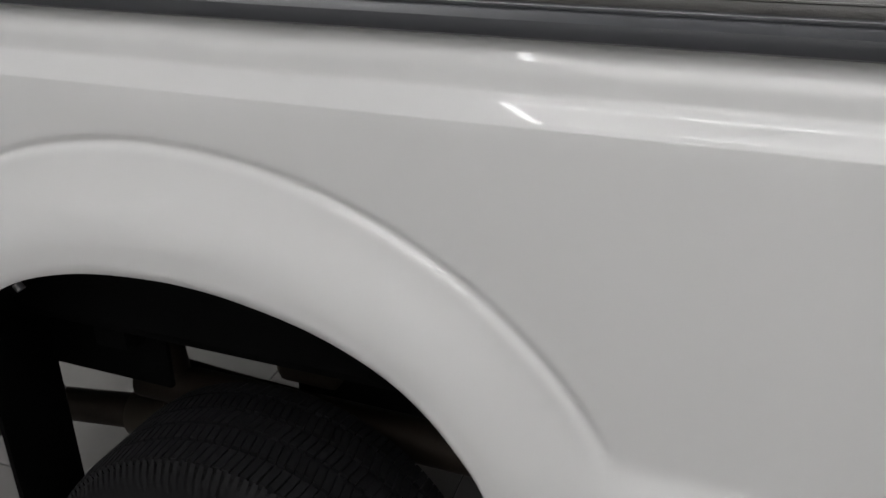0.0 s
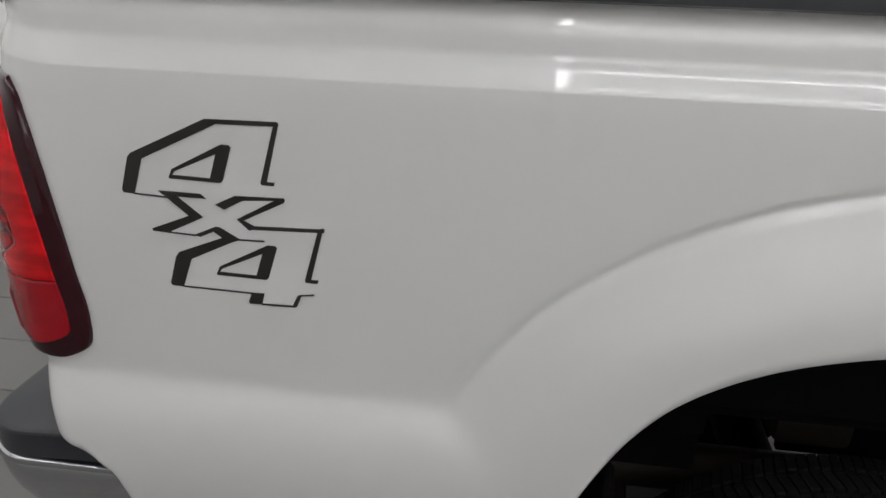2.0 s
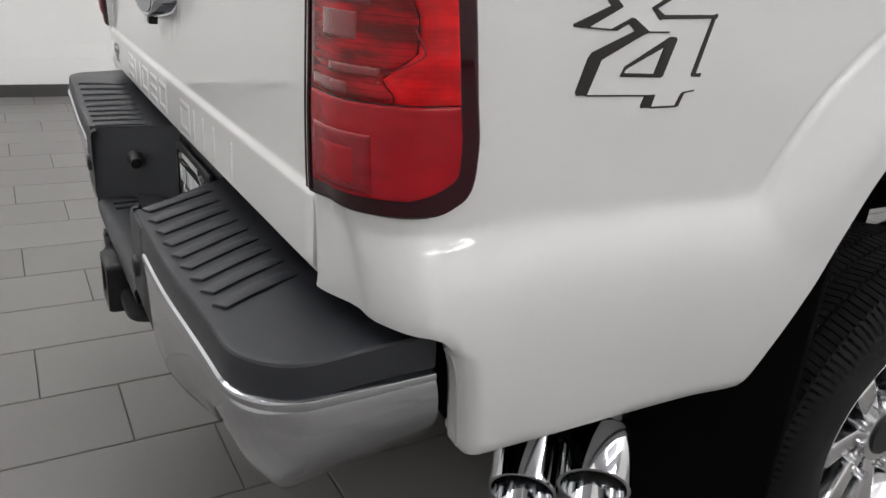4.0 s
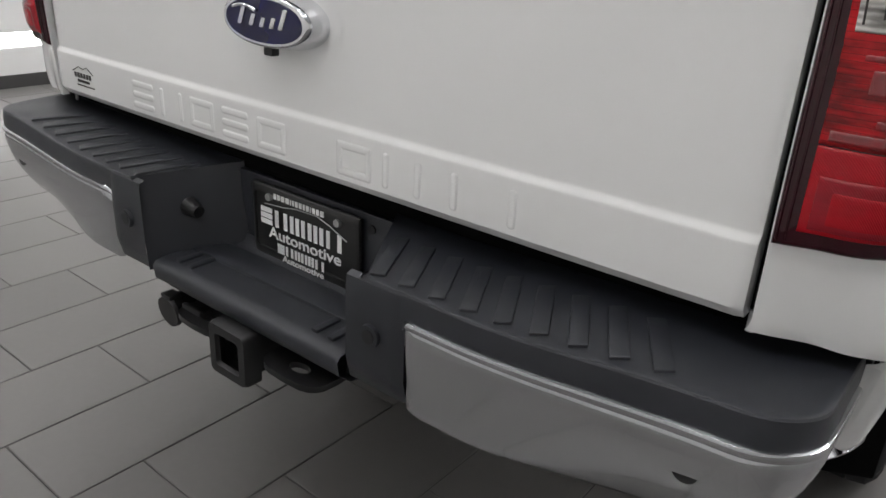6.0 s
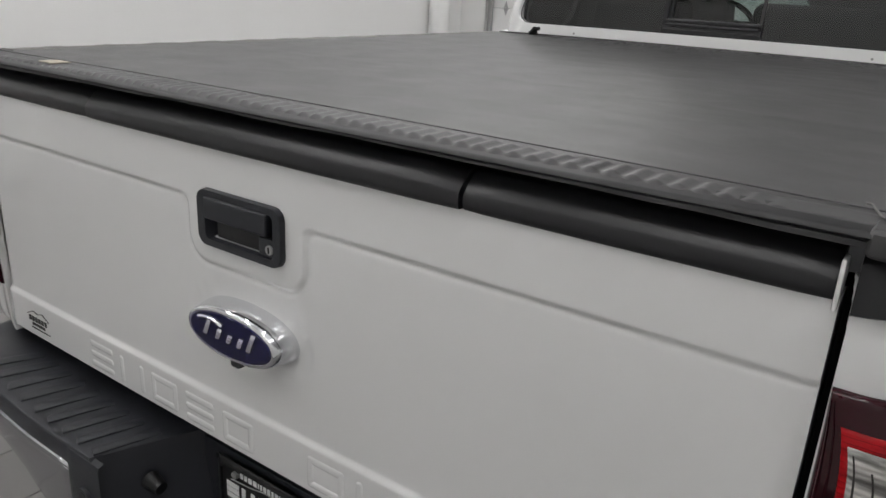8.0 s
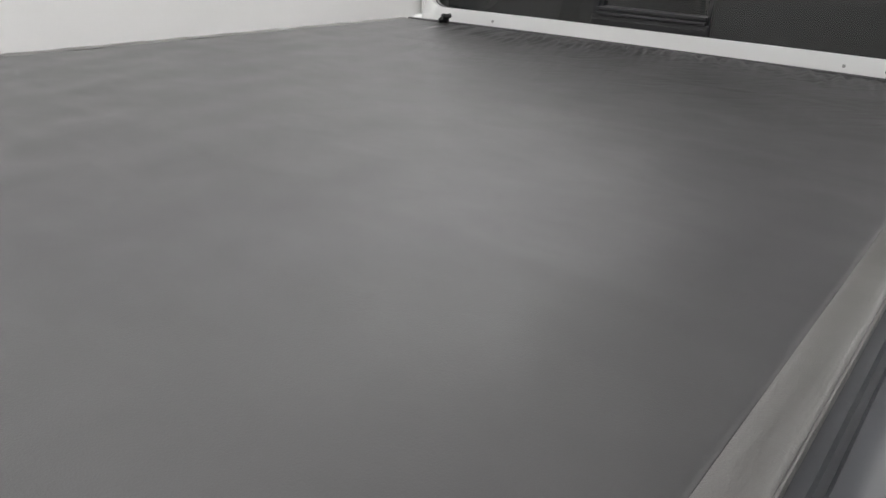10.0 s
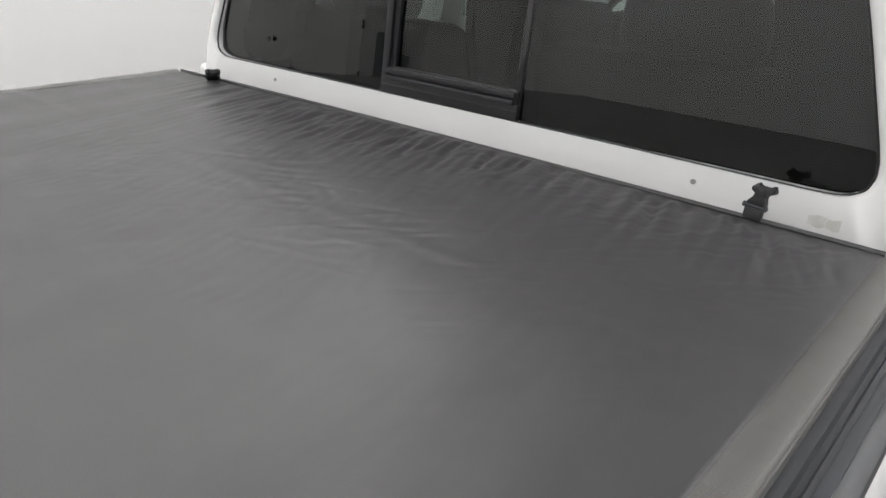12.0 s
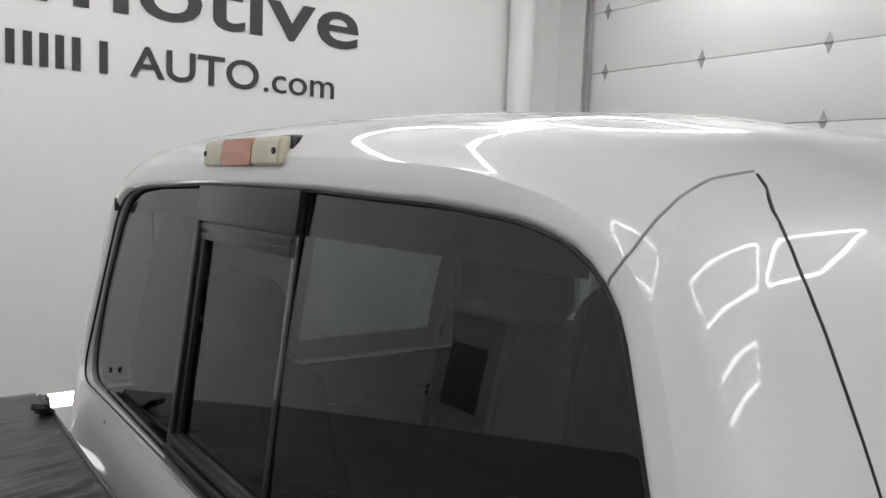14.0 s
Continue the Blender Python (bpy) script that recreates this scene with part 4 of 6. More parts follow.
FOUR = [
    [(159, 1), (180, 9), (39, 70), (23, 130), (3, 129), (0, 124), (13, 68), (19, 61)], [(159, 1), (292, 6), (295, 10), (285, 13), (180, 9)],
    [(285, 12), (295, 9), (268, 104), (256, 106)], [(256, 104), (258, 109), (280, 111), (282, 105), (267, 104)],
    [(187, 42), (179, 57), (98, 89), (94, 85)], [(88, 97), (89, 101), (182, 106), (165, 99), (96, 95)],
    [(187, 42), (201, 43), (205, 47), (187, 103), (182, 106), (164, 99), (177, 57)], [(94, 85), (98, 89), (95, 95), (88, 99)],
]
CROSS = [
    line_shape((22, 130), (82, 134), 2.5), [(67, 123), (144, 126), (154, 134), (101, 132)], [(67, 123), (101, 132), (147, 167), (121, 165)],
    [(121, 165), (147, 167), (81, 197), (54, 195), (52, 191)], line_shape((80, 196), (132, 200), 2.5),
    [(127, 200), (169, 183), (176, 184), (214, 206), (199, 210), (180, 203), (165, 192), (141, 202)], line_shape((212, 206), (257, 208), 2.5),
    [(170, 144), (207, 128), (222, 136), (187, 152)], [(207, 128), (296, 132), (299, 136), (295, 141), (279, 136), (222, 136)],
    [(279, 136), (296, 140), (221, 171), (209, 169)], [(209, 169), (221, 171), (242, 182), (233, 189), (229, 187)], [(229, 187), (242, 181), (368, 187), (366, 193)],
]
FOOT = [
    [(180, 203), (199, 210), (121, 244), (99, 232)], [(99, 232), (121, 244), (104, 297), (84, 296), (80, 291), (93, 240)], line_shape((103, 297), (230, 306), 2.5),
    [(228, 305), (251, 306), (246, 327), (224, 326), (222, 322)], line_shape((245, 327), (306, 331), 3), [(300, 331), (311, 310), (318, 310), (309, 331)],
    line_shape((314, 309.5), (341, 308), 2.5),
]
decal = under("decal", decal_shape("decal", FOUR[0]), DECAL, truck, "dark outlined four by four decal", 0)
for sh in FOUR[1:] + CROSS + FOOT:
    under("decal_stroke", decal_shape("decal_stroke", sh), DECAL, decal, "", 0)
for sh in FOUR[2:]:
    under("decal_stroke", decal_shape("decal_stroke", sh, 1, (0.0462, -0.1188)), DECAL, decal, "", 0)


# ---------------------------------------------------------------- wheels
def tread_tyre():
    prof = [(-0.118, 0.238), (-0.128, 0.252), (-0.136, 0.300), (-0.135, 0.335), (-0.124, 0.376), (-0.112, 0.390), (-0.085, 0.398), (0, 0.4015), (0.085, 0.398), (0.112, 0.390), (0.124, 0.376),
            (0.135, 0.335), (0.136, 0.300), (0.128, 0.252), (0.118, 0.238), (0.0, 0.232), (-0.118, 0.238)]
    return lathe(prof, 96)


def tread_blocks():
    """Rows of tread blocks round the tyre, one part."""
    verts, faces = [], []
    for row, (u0, u1, skew) in enumerate(((-0.112, -0.072, 0.5), (-0.064, -0.026, -0.6), (-0.018, 0.018, 0.5), (0.026, 0.064, -0.6), (0.072, 0.112, 0.5))):
        n = 150
        for i in range(n):
            a0 = 2 * math.pi * (i + (row % 2) * 0.5) / n
            a1 = a0 + 2 * math.pi / n * 0.80
            k = len(verts)
            for r in (0.388, 0.4085):
                for u, a in ((u0, a0), (u1, a0 + skew * 0.03), (u1, a1 + skew * 0.03), (u0, a1)):
                    rr = r - (0.006 if abs(u) > 0.1 else 0)
                    verts.append((u, rr * math.cos(a), rr * math.sin(a)))
            faces += [(k + 4, k + 5, k + 6, k + 7), (k, k + 1, k + 5, k + 4), (k + 1, k + 2, k + 6, k + 5), (k + 2, k + 3, k + 7, k + 6), (k + 3, k, k + 4, k + 7)]
    # shoulder lugs
    for side in (-1, 1):
        n = 150
        for i in range(n):
            a0 = 2 * math.pi * i / n
            a1 = a0 + 2 * math.pi / n * 0.6
            k = len(verts)
            for u, r in ((0.110, 0.400), (0.128, 0.376), (0.134, 0.350)):
                for a in (a0, a1):
                    verts.append((side * (u + 0.003), r * math.cos(a), r * math.sin(a)))
            faces += [(k, k + 1, k + 3, k + 2), (k + 2, k + 3, k + 5, k + 4)]
    return verts, faces


def wheel(sign, y):
    w = under("wheel", mesh_of("wheel", *lathe([(0.11, 0.0), (0.11, 0.05), (0.05, 0.09), (0.02, 0.20), (-0.02, 0.20), (-0.02, 0.0)], 48)), STEEL, truck, "road wheel with an all-terrain tyre")
    base = Vector((sign * 0.862, y, 0.391))
    w.location = base - truck.location
    w.scale = (1.0, 0.955, 0.955)
    if sign < 0:
        w.rotation_euler = (0, 0, math.pi)
    part("tyre", mesh_of("tyre", *tread_tyre()), TYRE, w, "black all-terrain tyre")
    tagged(part("tread", mesh_of("tread", *tread_blocks()), TYRE, w, "blocky tread"), kind="stuff")
    part("rim", mesh_of("rim", *lathe([(-0.10, 0.225), (-0.115, 0.236), (-0.118, 0.242), (0.05, 0.205), (0.09, 0.215), (0.118, 0.243), (0.124, 0.240), (0.116, 0.232), (0.10, 0.222), (0.07, 0.200), (0.02, 0.190)], 72)), BRUSH, w, "bright alloy rim", 45)
    hub = tube((0.02, 0, 0), (0.105, 0, 0), 0.085, 0.070, 32)
    part("hub_cap", hub, BRUSH, w)
    for i in range(8):
        a = 2 * math.pi * i / 8
        b = box(-0.022, 0.022, -0.022, 0.022, 0.06, 0.205, 0.010, 3)
        for q in b.verts:
            t = (q.co.z - 0.06) / 0.145
            q.co.x = 0.075 + q.co.x * 0.8 + 0.02 * t
            q.co.y *= 1 + 0.35 * t
        bmesh.ops.rotate(b, cent=(0, 0, 0), matrix=Matrix.Rotation(a, 3, "X"), verts=b.verts[:])
        part("spoke", b, BRUSH, w)
        p = Matrix.Rotation(a + math.pi / 8, 3, "X") @ Vector((0, 0, 0.105))
        part("wheel_nut", tube((0.06, p.y, p.z), (0.112, p.y, p.z), 0.014, 0.011, 12), CHROME, w)
        part("rim_window", tube((0.045, p.y * 1.55, p.z * 1.55), (0.052, p.y * 1.55, p.z * 1.55), 0.03, 0.028, 16), DARK, w)
    return w


for y in (WHEEL_Y, WHEEL_Y + 3.97):
    for sgn in (1, -1):
        wheel(sgn, y)

# ---------------------------------------------------------------- underbody
for sgn in (1, -1):
    frame_rail = under("frame_rail", box(sgn * 0.46 - 0.035, sgn * 0.46 + 0.035, 0.05, 5.3, 0.66, 0.80, 0.012), DARK, truck, "black chassis rail")
    # leaf spring pack
    for k in range(4):
        half = 0.66 - 0.11 * k
        n = 14
        prof = []
        for i in range(n + 1):
            t = -1 + 2 * i / n
            prof.append((WHEEL_Y + t * half, 0.60 - 0.016 * k + 0.10 * (t * half) ** 2))
        loops = [[(sgn * 0.56 + a, y, z + b) for a, b in ((-0.035, 0), (0.035, 0), (0.035, -0.011), (-0.035, -0.011))] for y, z in prof]
        v, f = rings(loops, True, True)
        under("leaf_spring", mesh_of("leaf_spring", v, f), RUST, truck, "dark leaf spring")
    under("bump_stop", box(sgn * 0.60 - 0.04, sgn * 0.60 + 0.04, WHEEL_Y - 0.08, WHEEL_Y + 0.05, 0.70, 0.84, 0.015), RUST, truck)
    under("shock_absorber", tube((sgn * 0.62, 0.86, 0.46), (sgn * 0.58, 0.78, 0.88), 0.032, seg=20), RUST, truck, "steel shock absorber")
    under("muffler_pipe", tube((sgn * 0.53, 0.40, 0.395), (sgn * 0.505, 0.61, 0.405), 0.042, 0.044, 24), RUST, truck, "brown exhaust pipe")
    under("muffler_band", tube((sgn * 0.505, 0.605, 0.405), (sgn * 0.495, 0.705, 0.410), 0.060, 0.058, 28), GALV2, truck, "dull metal pipe clamp")
    under("muffler_pipe", tube((sgn * 0.495, 0.700, 0.410), (sgn * 0.48, 0.90, 0.42), 0.046, 0.044, 24), RUST, truck, "brown exhaust pipe")
    under("axle_casting", tube((sgn * 0.27, 0.915, 0.515), (sgn * 0.27, 1.055, 0.520), 0.075, 0.060, 24), GALV2, truck, "dull cast axle part")
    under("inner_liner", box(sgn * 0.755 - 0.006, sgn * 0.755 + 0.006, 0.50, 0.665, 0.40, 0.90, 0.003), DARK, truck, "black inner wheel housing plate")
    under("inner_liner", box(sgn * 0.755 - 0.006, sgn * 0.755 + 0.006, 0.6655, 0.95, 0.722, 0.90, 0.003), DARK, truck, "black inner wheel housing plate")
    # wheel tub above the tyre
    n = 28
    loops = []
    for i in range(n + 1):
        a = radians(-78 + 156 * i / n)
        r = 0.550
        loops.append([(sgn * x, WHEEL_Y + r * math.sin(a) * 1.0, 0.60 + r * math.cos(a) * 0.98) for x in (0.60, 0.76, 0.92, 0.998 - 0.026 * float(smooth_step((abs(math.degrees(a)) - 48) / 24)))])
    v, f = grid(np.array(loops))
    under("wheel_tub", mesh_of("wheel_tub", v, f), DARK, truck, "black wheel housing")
    for k in range(5):
        a = radians(-40 + 20 * k)
        under("tub_clip", tube((sgn * 0.94, WHEEL_Y + 0.547 * math.sin(a), 0.60 + 0.537 * math.cos(a)), (sgn * 0.94, WHEEL_Y + 0.535 * math.sin(a), 0.60 + 0.525 * math.cos(a)), 0.008, seg=10), GALV, truck)
    # added plate that blocks the bright slits through the wheel arch
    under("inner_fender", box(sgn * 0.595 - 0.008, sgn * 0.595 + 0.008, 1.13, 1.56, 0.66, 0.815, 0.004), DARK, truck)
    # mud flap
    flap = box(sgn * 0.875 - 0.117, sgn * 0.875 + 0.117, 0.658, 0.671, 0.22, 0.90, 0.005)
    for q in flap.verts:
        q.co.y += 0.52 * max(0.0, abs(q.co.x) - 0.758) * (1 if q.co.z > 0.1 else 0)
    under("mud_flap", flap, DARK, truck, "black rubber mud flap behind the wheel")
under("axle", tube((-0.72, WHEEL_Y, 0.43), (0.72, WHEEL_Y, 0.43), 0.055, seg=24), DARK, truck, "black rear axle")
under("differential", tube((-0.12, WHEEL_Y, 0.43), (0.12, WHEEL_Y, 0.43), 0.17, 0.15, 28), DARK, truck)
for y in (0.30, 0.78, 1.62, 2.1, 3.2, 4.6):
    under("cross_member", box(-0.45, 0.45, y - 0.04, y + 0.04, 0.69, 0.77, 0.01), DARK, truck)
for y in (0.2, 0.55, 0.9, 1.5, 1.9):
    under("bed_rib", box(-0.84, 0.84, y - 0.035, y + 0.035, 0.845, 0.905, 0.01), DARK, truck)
under("spare_wheel", mesh_of("spare_wheel", *[[(y, x + 0.42, z + 0.62) for z, x, y in lathe([(-0.11, 0.20), (-0.12, 0.3), (-0.09, 0.37), (0.09, 0.37), (0.12, 0.3), (0.11, 0.2), (-0.11, 0.2)], 48)[0]], lathe([(-0.11, 0.20), (-0.12, 0.3), (-0.09, 0.37), (0.09, 0.37), (0.12, 0.3), (0.11, 0.2), (-0.11, 0.2)], 48)[1]]), TYRE, truck, "spare tyre under the load bed")


def exhaust_tip(a, b, r):
    """A chrome tail pipe with a rolled, slanted mouth."""
    a, b = Vector(a), Vector(b)
    d = (b - a).normalized()
    s = d.orthogonal().normalized()
    t = d.cross(s)
    loops = []
    for at, rr in ((0.0, r * 0.80), (0.10, r * 0.86), (0.16, r), (1.0, r), (1.0, r * 0.90), (0.55, r * 0.88)):
        c = a + (b - a) * at
        loop = []
        for k in range(36):
            w = 2 * math.pi * k / 36
            off = rr * (math.cos(w) * s + math.sin(w) * t)
            slant = d * (off.z * -0.55) if at > 0.9 else Vector((0, 0, 0))
            loop.append(tuple(c + off + slant))
        loops.append(loop)
    return rings(loops, True, True)


for a, b in (((0.872, 0.475, 0.560), (0.930, 0.425, 0.478)), ((0.790, 0.405, 0.508), (0.846, 0.355, 0.430))):
    under("exhaust_tip", mesh_of("exhaust_tip", *exhaust_tip(a, b, 0.057)), CHROME, truck, "large chrome exhaust tip", 50)
    under("exhaust_elbow", tube((a[0] - 0.16, a[1] + 0.10, a[2] + 0.06), (a[0] + 0.01, a[1] - 0.01, a[2] - 0.02), 0.040, 0.042, 24), RUST, truck, "rusty exhaust elbow")
under("exhaust_pipe", tube((0.60, 0.74, 0.60), (0.60, 1.9, 0.60), 0.045, seg=20), RUST, truck, "rusty exhaust pipe")
under("exhaust_hanger", box(0.70, 0.86, 0.52, 0.55, 0.56, 0.66, 0.008), RUST, truck)
for sgn in (1, -1):
    under("sill_return", box(sgn * 0.925 - 0.025, sgn * 0.925 + 0.025, 0.16, 0.64, 0.645, 0.660, 0.004), PAINT, truck)

# ---------------------------------------------------------------- cab
LEAN = 0.12


def glass_y(z):
    return 2.240 + LEAN * (z - 1.54)


def half_loop(knots, n=84):
    """A closed loop, mirrored left and right, from half-profile knots (x, z) that run from top centre to bottom centre."""
    k = np.array(knots, float)
    d = np.concatenate([[0], np.cumsum(np.hypot(*np.diff(k, axis=0).T))])
    # rounded corners: average the polyline over a short reach
    t = np.linspace(0, d[-1], 400)
    x, z = np.interp(t, d, k[:, 0]), np.interp(t, d, k[:, 1])
    ker = np.hanning(21); ker /= ker.sum()
    xp = np.pad(x, 10, mode="reflect", reflect_type="odd"); zp = np.pad(z, 10, mode="reflect", reflect_type="odd")
    xs_, zs_ = np.convolve(xp, ker, "valid"), np.convolve(zp, ker, "valid")
    w = np.linspace(0, 399, n).round().astype(int)
    half = [(float(xs_[i]), float(zs_[i])) for i in w]
    half[0] = (0.0, half[0][1]); half[-1] = (0.0, half[-1][1])
    return half + [(-a, b) for a, b in half[-2:0:-1]]


WIN = [(0, 2.002), (0.20, 2.001), (0.48, 1.993), (0.60, 1.983), (0.663, 1.967), (0.707, 1.929), (0.760, 1.785), (0.822, 1.600), (0.828, 1.568), (0.816, 1.544), (0.775, 1.536), (0.4, 1.538), (0, 1.538)]
OUT = [(0, 2.046), (0.30, 2.041), (0.52, 2.028), (0.645, 2.004), (0.716, 1.968), (0.748, 1.915), (0.793, 1.785), (0.851, 1.600), (0.860, 1.56), (0.863, 1.52), (0.861, 1.38), (0.5, 1.37), (0, 1.37)]


def grow(knots, dx, dz_top):
    top = max(z for _, z in knots)
    out = []
    for x, z in knots:
        k = min(max((z - 1.45) / (top - 1.45), 0), 1)
        out.append((x * (1 + dx / 0.85), z + dz_top * k if z > 1.44 else z))
    return out


rim_loops = []
for knots, dy in ((WIN, 0.020), (WIN, 0.004), (grow(WIN, 0.010, 0.006), -0.006), (grow(WIN, 0.016, 0.010), -0.008), (OUT, -0.006)):
    rim_loops.append([(x, glass_y(z) + dy, z) for x, z in half_loop(knots)])
# the roof and sides run forward from the rear panel
def section(y, dx, dz, drop=0.0):
    return [(x, y, z) for x, z in half_loop(grow(OUT, dx, dz - drop))]


def soft_section(dy, dx, dz):
    return [(x, glass_y(z) + dy, z) for x, z in half_loop(grow(OUT, dx, dz))]


shell_loops = [rim_loops[-1], soft_section(0.000, 0.012, 0.014), soft_section(0.010, 0.022, 0.026), soft_section(0.028, 0.032, 0.038), soft_section(0.06, 0.041, 0.050), soft_section(0.12, 0.048, 0.062),
               soft_section(0.22, 0.053, 0.072), section(2.62, 0.056, 0.078), section(2.84, 0.058, 0.081), section(3.30, 0.060, 0.090), section(3.42, 0.060, 0.090), section(4.05, 0.060, 0.080), section(4.20, 0.060, 0.072), section(5.02, 0.060, -0.56)]
v, f = panel_v, panel_f = rings(rim_loops)
under("rear_panel", mesh_of("rear_panel", v, f), PAINT, truck, "white cab panel round the rear window", 50)

shell = np.array(shell_loops)
K = shell.shape[1]


def region(i, j):
    """Which part of the cab skin a face belongs to."""
    q = (shell[i, j] + shell[i + 1, j] + shell[i, (j + 1) % K] + shell[i + 1, (j + 1) % K]) / 4
    if abs(q[0]) < 0.84 and q[2] < 1.46 and i < 12:
        return "floor"
    if i == 12:
        return "windscreen" if q[2] > 1.44 else "floor"
    if i in (8, 10) and 1.56 < q[2] < 1.945 and abs(q[0]) > 0.6:
        return "side"
    return "skin"


sets = {"skin": [], "windscreen": [], "side": [], "side2": [], "side3": [], "side4": []}
for i in range(len(shell) - 1):
    for j in range(K):
        r = region(i, j)
        if r == "floor":
            continue
        if r == "side":
            r = {(8, True): "side", (8, False): "side2", (10, True): "side3", (10, False): "side4"}[(i, j < K / 2)]
        sets[r].append((i * K + j, i * K + (j + 1) % K, (i + 1) * K + (j + 1) % K, (i + 1) * K + j))
flat = shell.reshape(-1, 3)


def picked(name, faces):
    used = sorted({i for q in faces for i in q})
    ren = {o: n for n, o in enumerate(used)}
    return mesh_of(name, flat[used], [tuple(ren[i] for i in q) for q in faces])


def face_to(ob, direction):
    """Turns the faces of a thin pane so that they look one way."""
    if sum(p.normal.dot(Vector(direction)) * p.area for p in ob.data.polygons) < 0:
        ob.data.flip_normals()
    return ob


cab = under("cab_shell", picked("cab_shell", sets["skin"]), PAINT, truck, "white cab roof and pillars", 60)
face_to(under("windscreen", picked("windscreen", sets["windscreen"]), GREEN, truck, "pale green windscreen"), (0, -1, -1))
for k in ("side", "side2", "side3", "side4"):
    face_to(under("door_window", picked("door_window", sets[k]), TINT2 if k in ("side", "side2") else GREEN, truck, "tinted door window"), (-1 if k in ("side", "side3") else 1, 0, 0))

# lower body, doors, bonnet and nose, plain but closed
under("cab_floor", box(-0.86, 0.86, 2.26, 5.0, 0.60, 0.70, 0.02), DARK, truck)
for sgn in (1, -1):
    a, b = sorted((sgn * 0.865, sgn * 0.945))
    for y0, y1 in ((2.245, 2.60), (2.605, 3.40), (3.405, 4.45)):
        d = box(a, b, y0, y1, 0.62, 1.50, 0.03, 4)
        ob = under("door" if y0 > 2.5 else "cab_corner", d, PAINT, truck, "white door" if y0 > 2.5 else "white cab corner")
        if y0 > 2.5:
            part("door_handle", box(sgn * 0.965 - 0.02, sgn * 0.965 + 0.02, y0 + 0.06, y0 + 0.24, 1.22, 1.26, 0.012, 3), CHROME, ob, "chrome handle")
    a, b = sorted((sgn * 0.70, sgn * 0.98))
    under("front_wing", box(a, b, 4.455, 5.75, 0.86, 1.42, 0.06, 4), PAINT, truck, "white front wing")
under("bonnet", box(-0.72, 0.72, 4.95, 5.72, 1.0, 1.50, 0.06, 4), PAINT, truck, "white bonnet")
under("grille", box(-0.68, 0.68, 5.70, 5.80, 0.85, 1.38, 0.03, 3), CHROME, truck, "chrome grille")
under("front_bumper", box(-0.99, 0.99, 5.72, 5.92, 0.55, 0.83, 0.05, 4), CHROME, truck, "chrome front bumper")
under("bulkhead", box(-0.84, 0.84, 2.262, 2.285, 0.70, 1.495, 0.004), DARK, truck)


# rear window: two fixed panes, a slider and its frame
def window_pane(name, xa, xb, material, off, label, za=1.53, zb=2.01):
    n = 46
    top, bot = [], []
    for i in range(n + 1):
        x = xa + (xb - xa) * i / n
        zt = [z for z in np.linspace(1.75, 2.002, 200) if half_width(z) >= abs(x)]
        zl = [z for z in np.linspace(1.75, 1.538, 200) if half_width(z) >= abs(x)]
        if zt or zl:
            top.append((x, min(max(zt) if zt else max(zl), zb)))
            bot.append((x, max(min(zl) if zl else min(zt), za)))
    P = np.array([[(x, glass_y(b + (t - b) * k / 8) + off + 0.10 * ((b + (t - b) * k / 8 - 1.77) ** 2 - 0.010) + 0.010 * x * x, b + (t - b) * k / 8) for k in range(9)] for (x, t), (_, b) in zip(top, bot)])
    v, f = grid(P)
    return face_to(under(name, mesh_of(name, v, f), material, truck, label), (0, -1, 0))


_edge = np.array([p for p in half_loop(WIN, 200)[:200]])


def half_width(z):
    """Half the window's width at a height."""
    lo = [p for p in _edge if p[0] >= 0]
    zs_ = np.array([p[1] for p in lo]); xs_ = np.array([p[0] for p in lo])
    hit = np.where((zs_[:-1] - z) * (zs_[1:] - z) <= 0)[0]
    if len(hit) == 0:
        return 0.0
    best = 0.0
    for i in hit:
        dz = zs_[i + 1] - zs_[i]
        t = 0.5 if abs(dz) < 1e-9 else (z - zs_[i]) / dz
        best = max(best, xs_[i] + t * (xs_[i + 1] - xs_[i]))
    return best


for xa, xb in ((-0.831, -0.190), (0.190, 0.831)):
    g = window_pane("rear_window", xa, xb, TINT, 0.006, "dark tinted fixed rear window pane")
for xa, xb in ((-0.66, -0.190), (0.190, 0.66)):
    window_pane("glass_border", xa, xb, FRIT, 0.012, "black printed band along the top of the glass", 1.944)
# rubber bead round the opening
bead = [(x, glass_y(z) + 0.003, z) for x, z in half_loop(WIN, 90)]
v, f = curve_tube(bead + bead[:2], 0.0024, 8)
under("window_seal", mesh_of("window_seal", v, f), RUBBER, truck, "black window seal", 60)


def leaning_box(x0, x1, z0, z1, y0, y1, r=0.002):
    b = box(x0, x1, y0, y1, z0, z1, r)
    for q in b.verts:
        q.co.y += glass_y(q.co.z)
    return b


slider = under("slider_frame", leaning_box(-0.187, 0.187, 1.944, 2.001, -0.002, 0.012), TRIM, truck, "black sliding window frame")
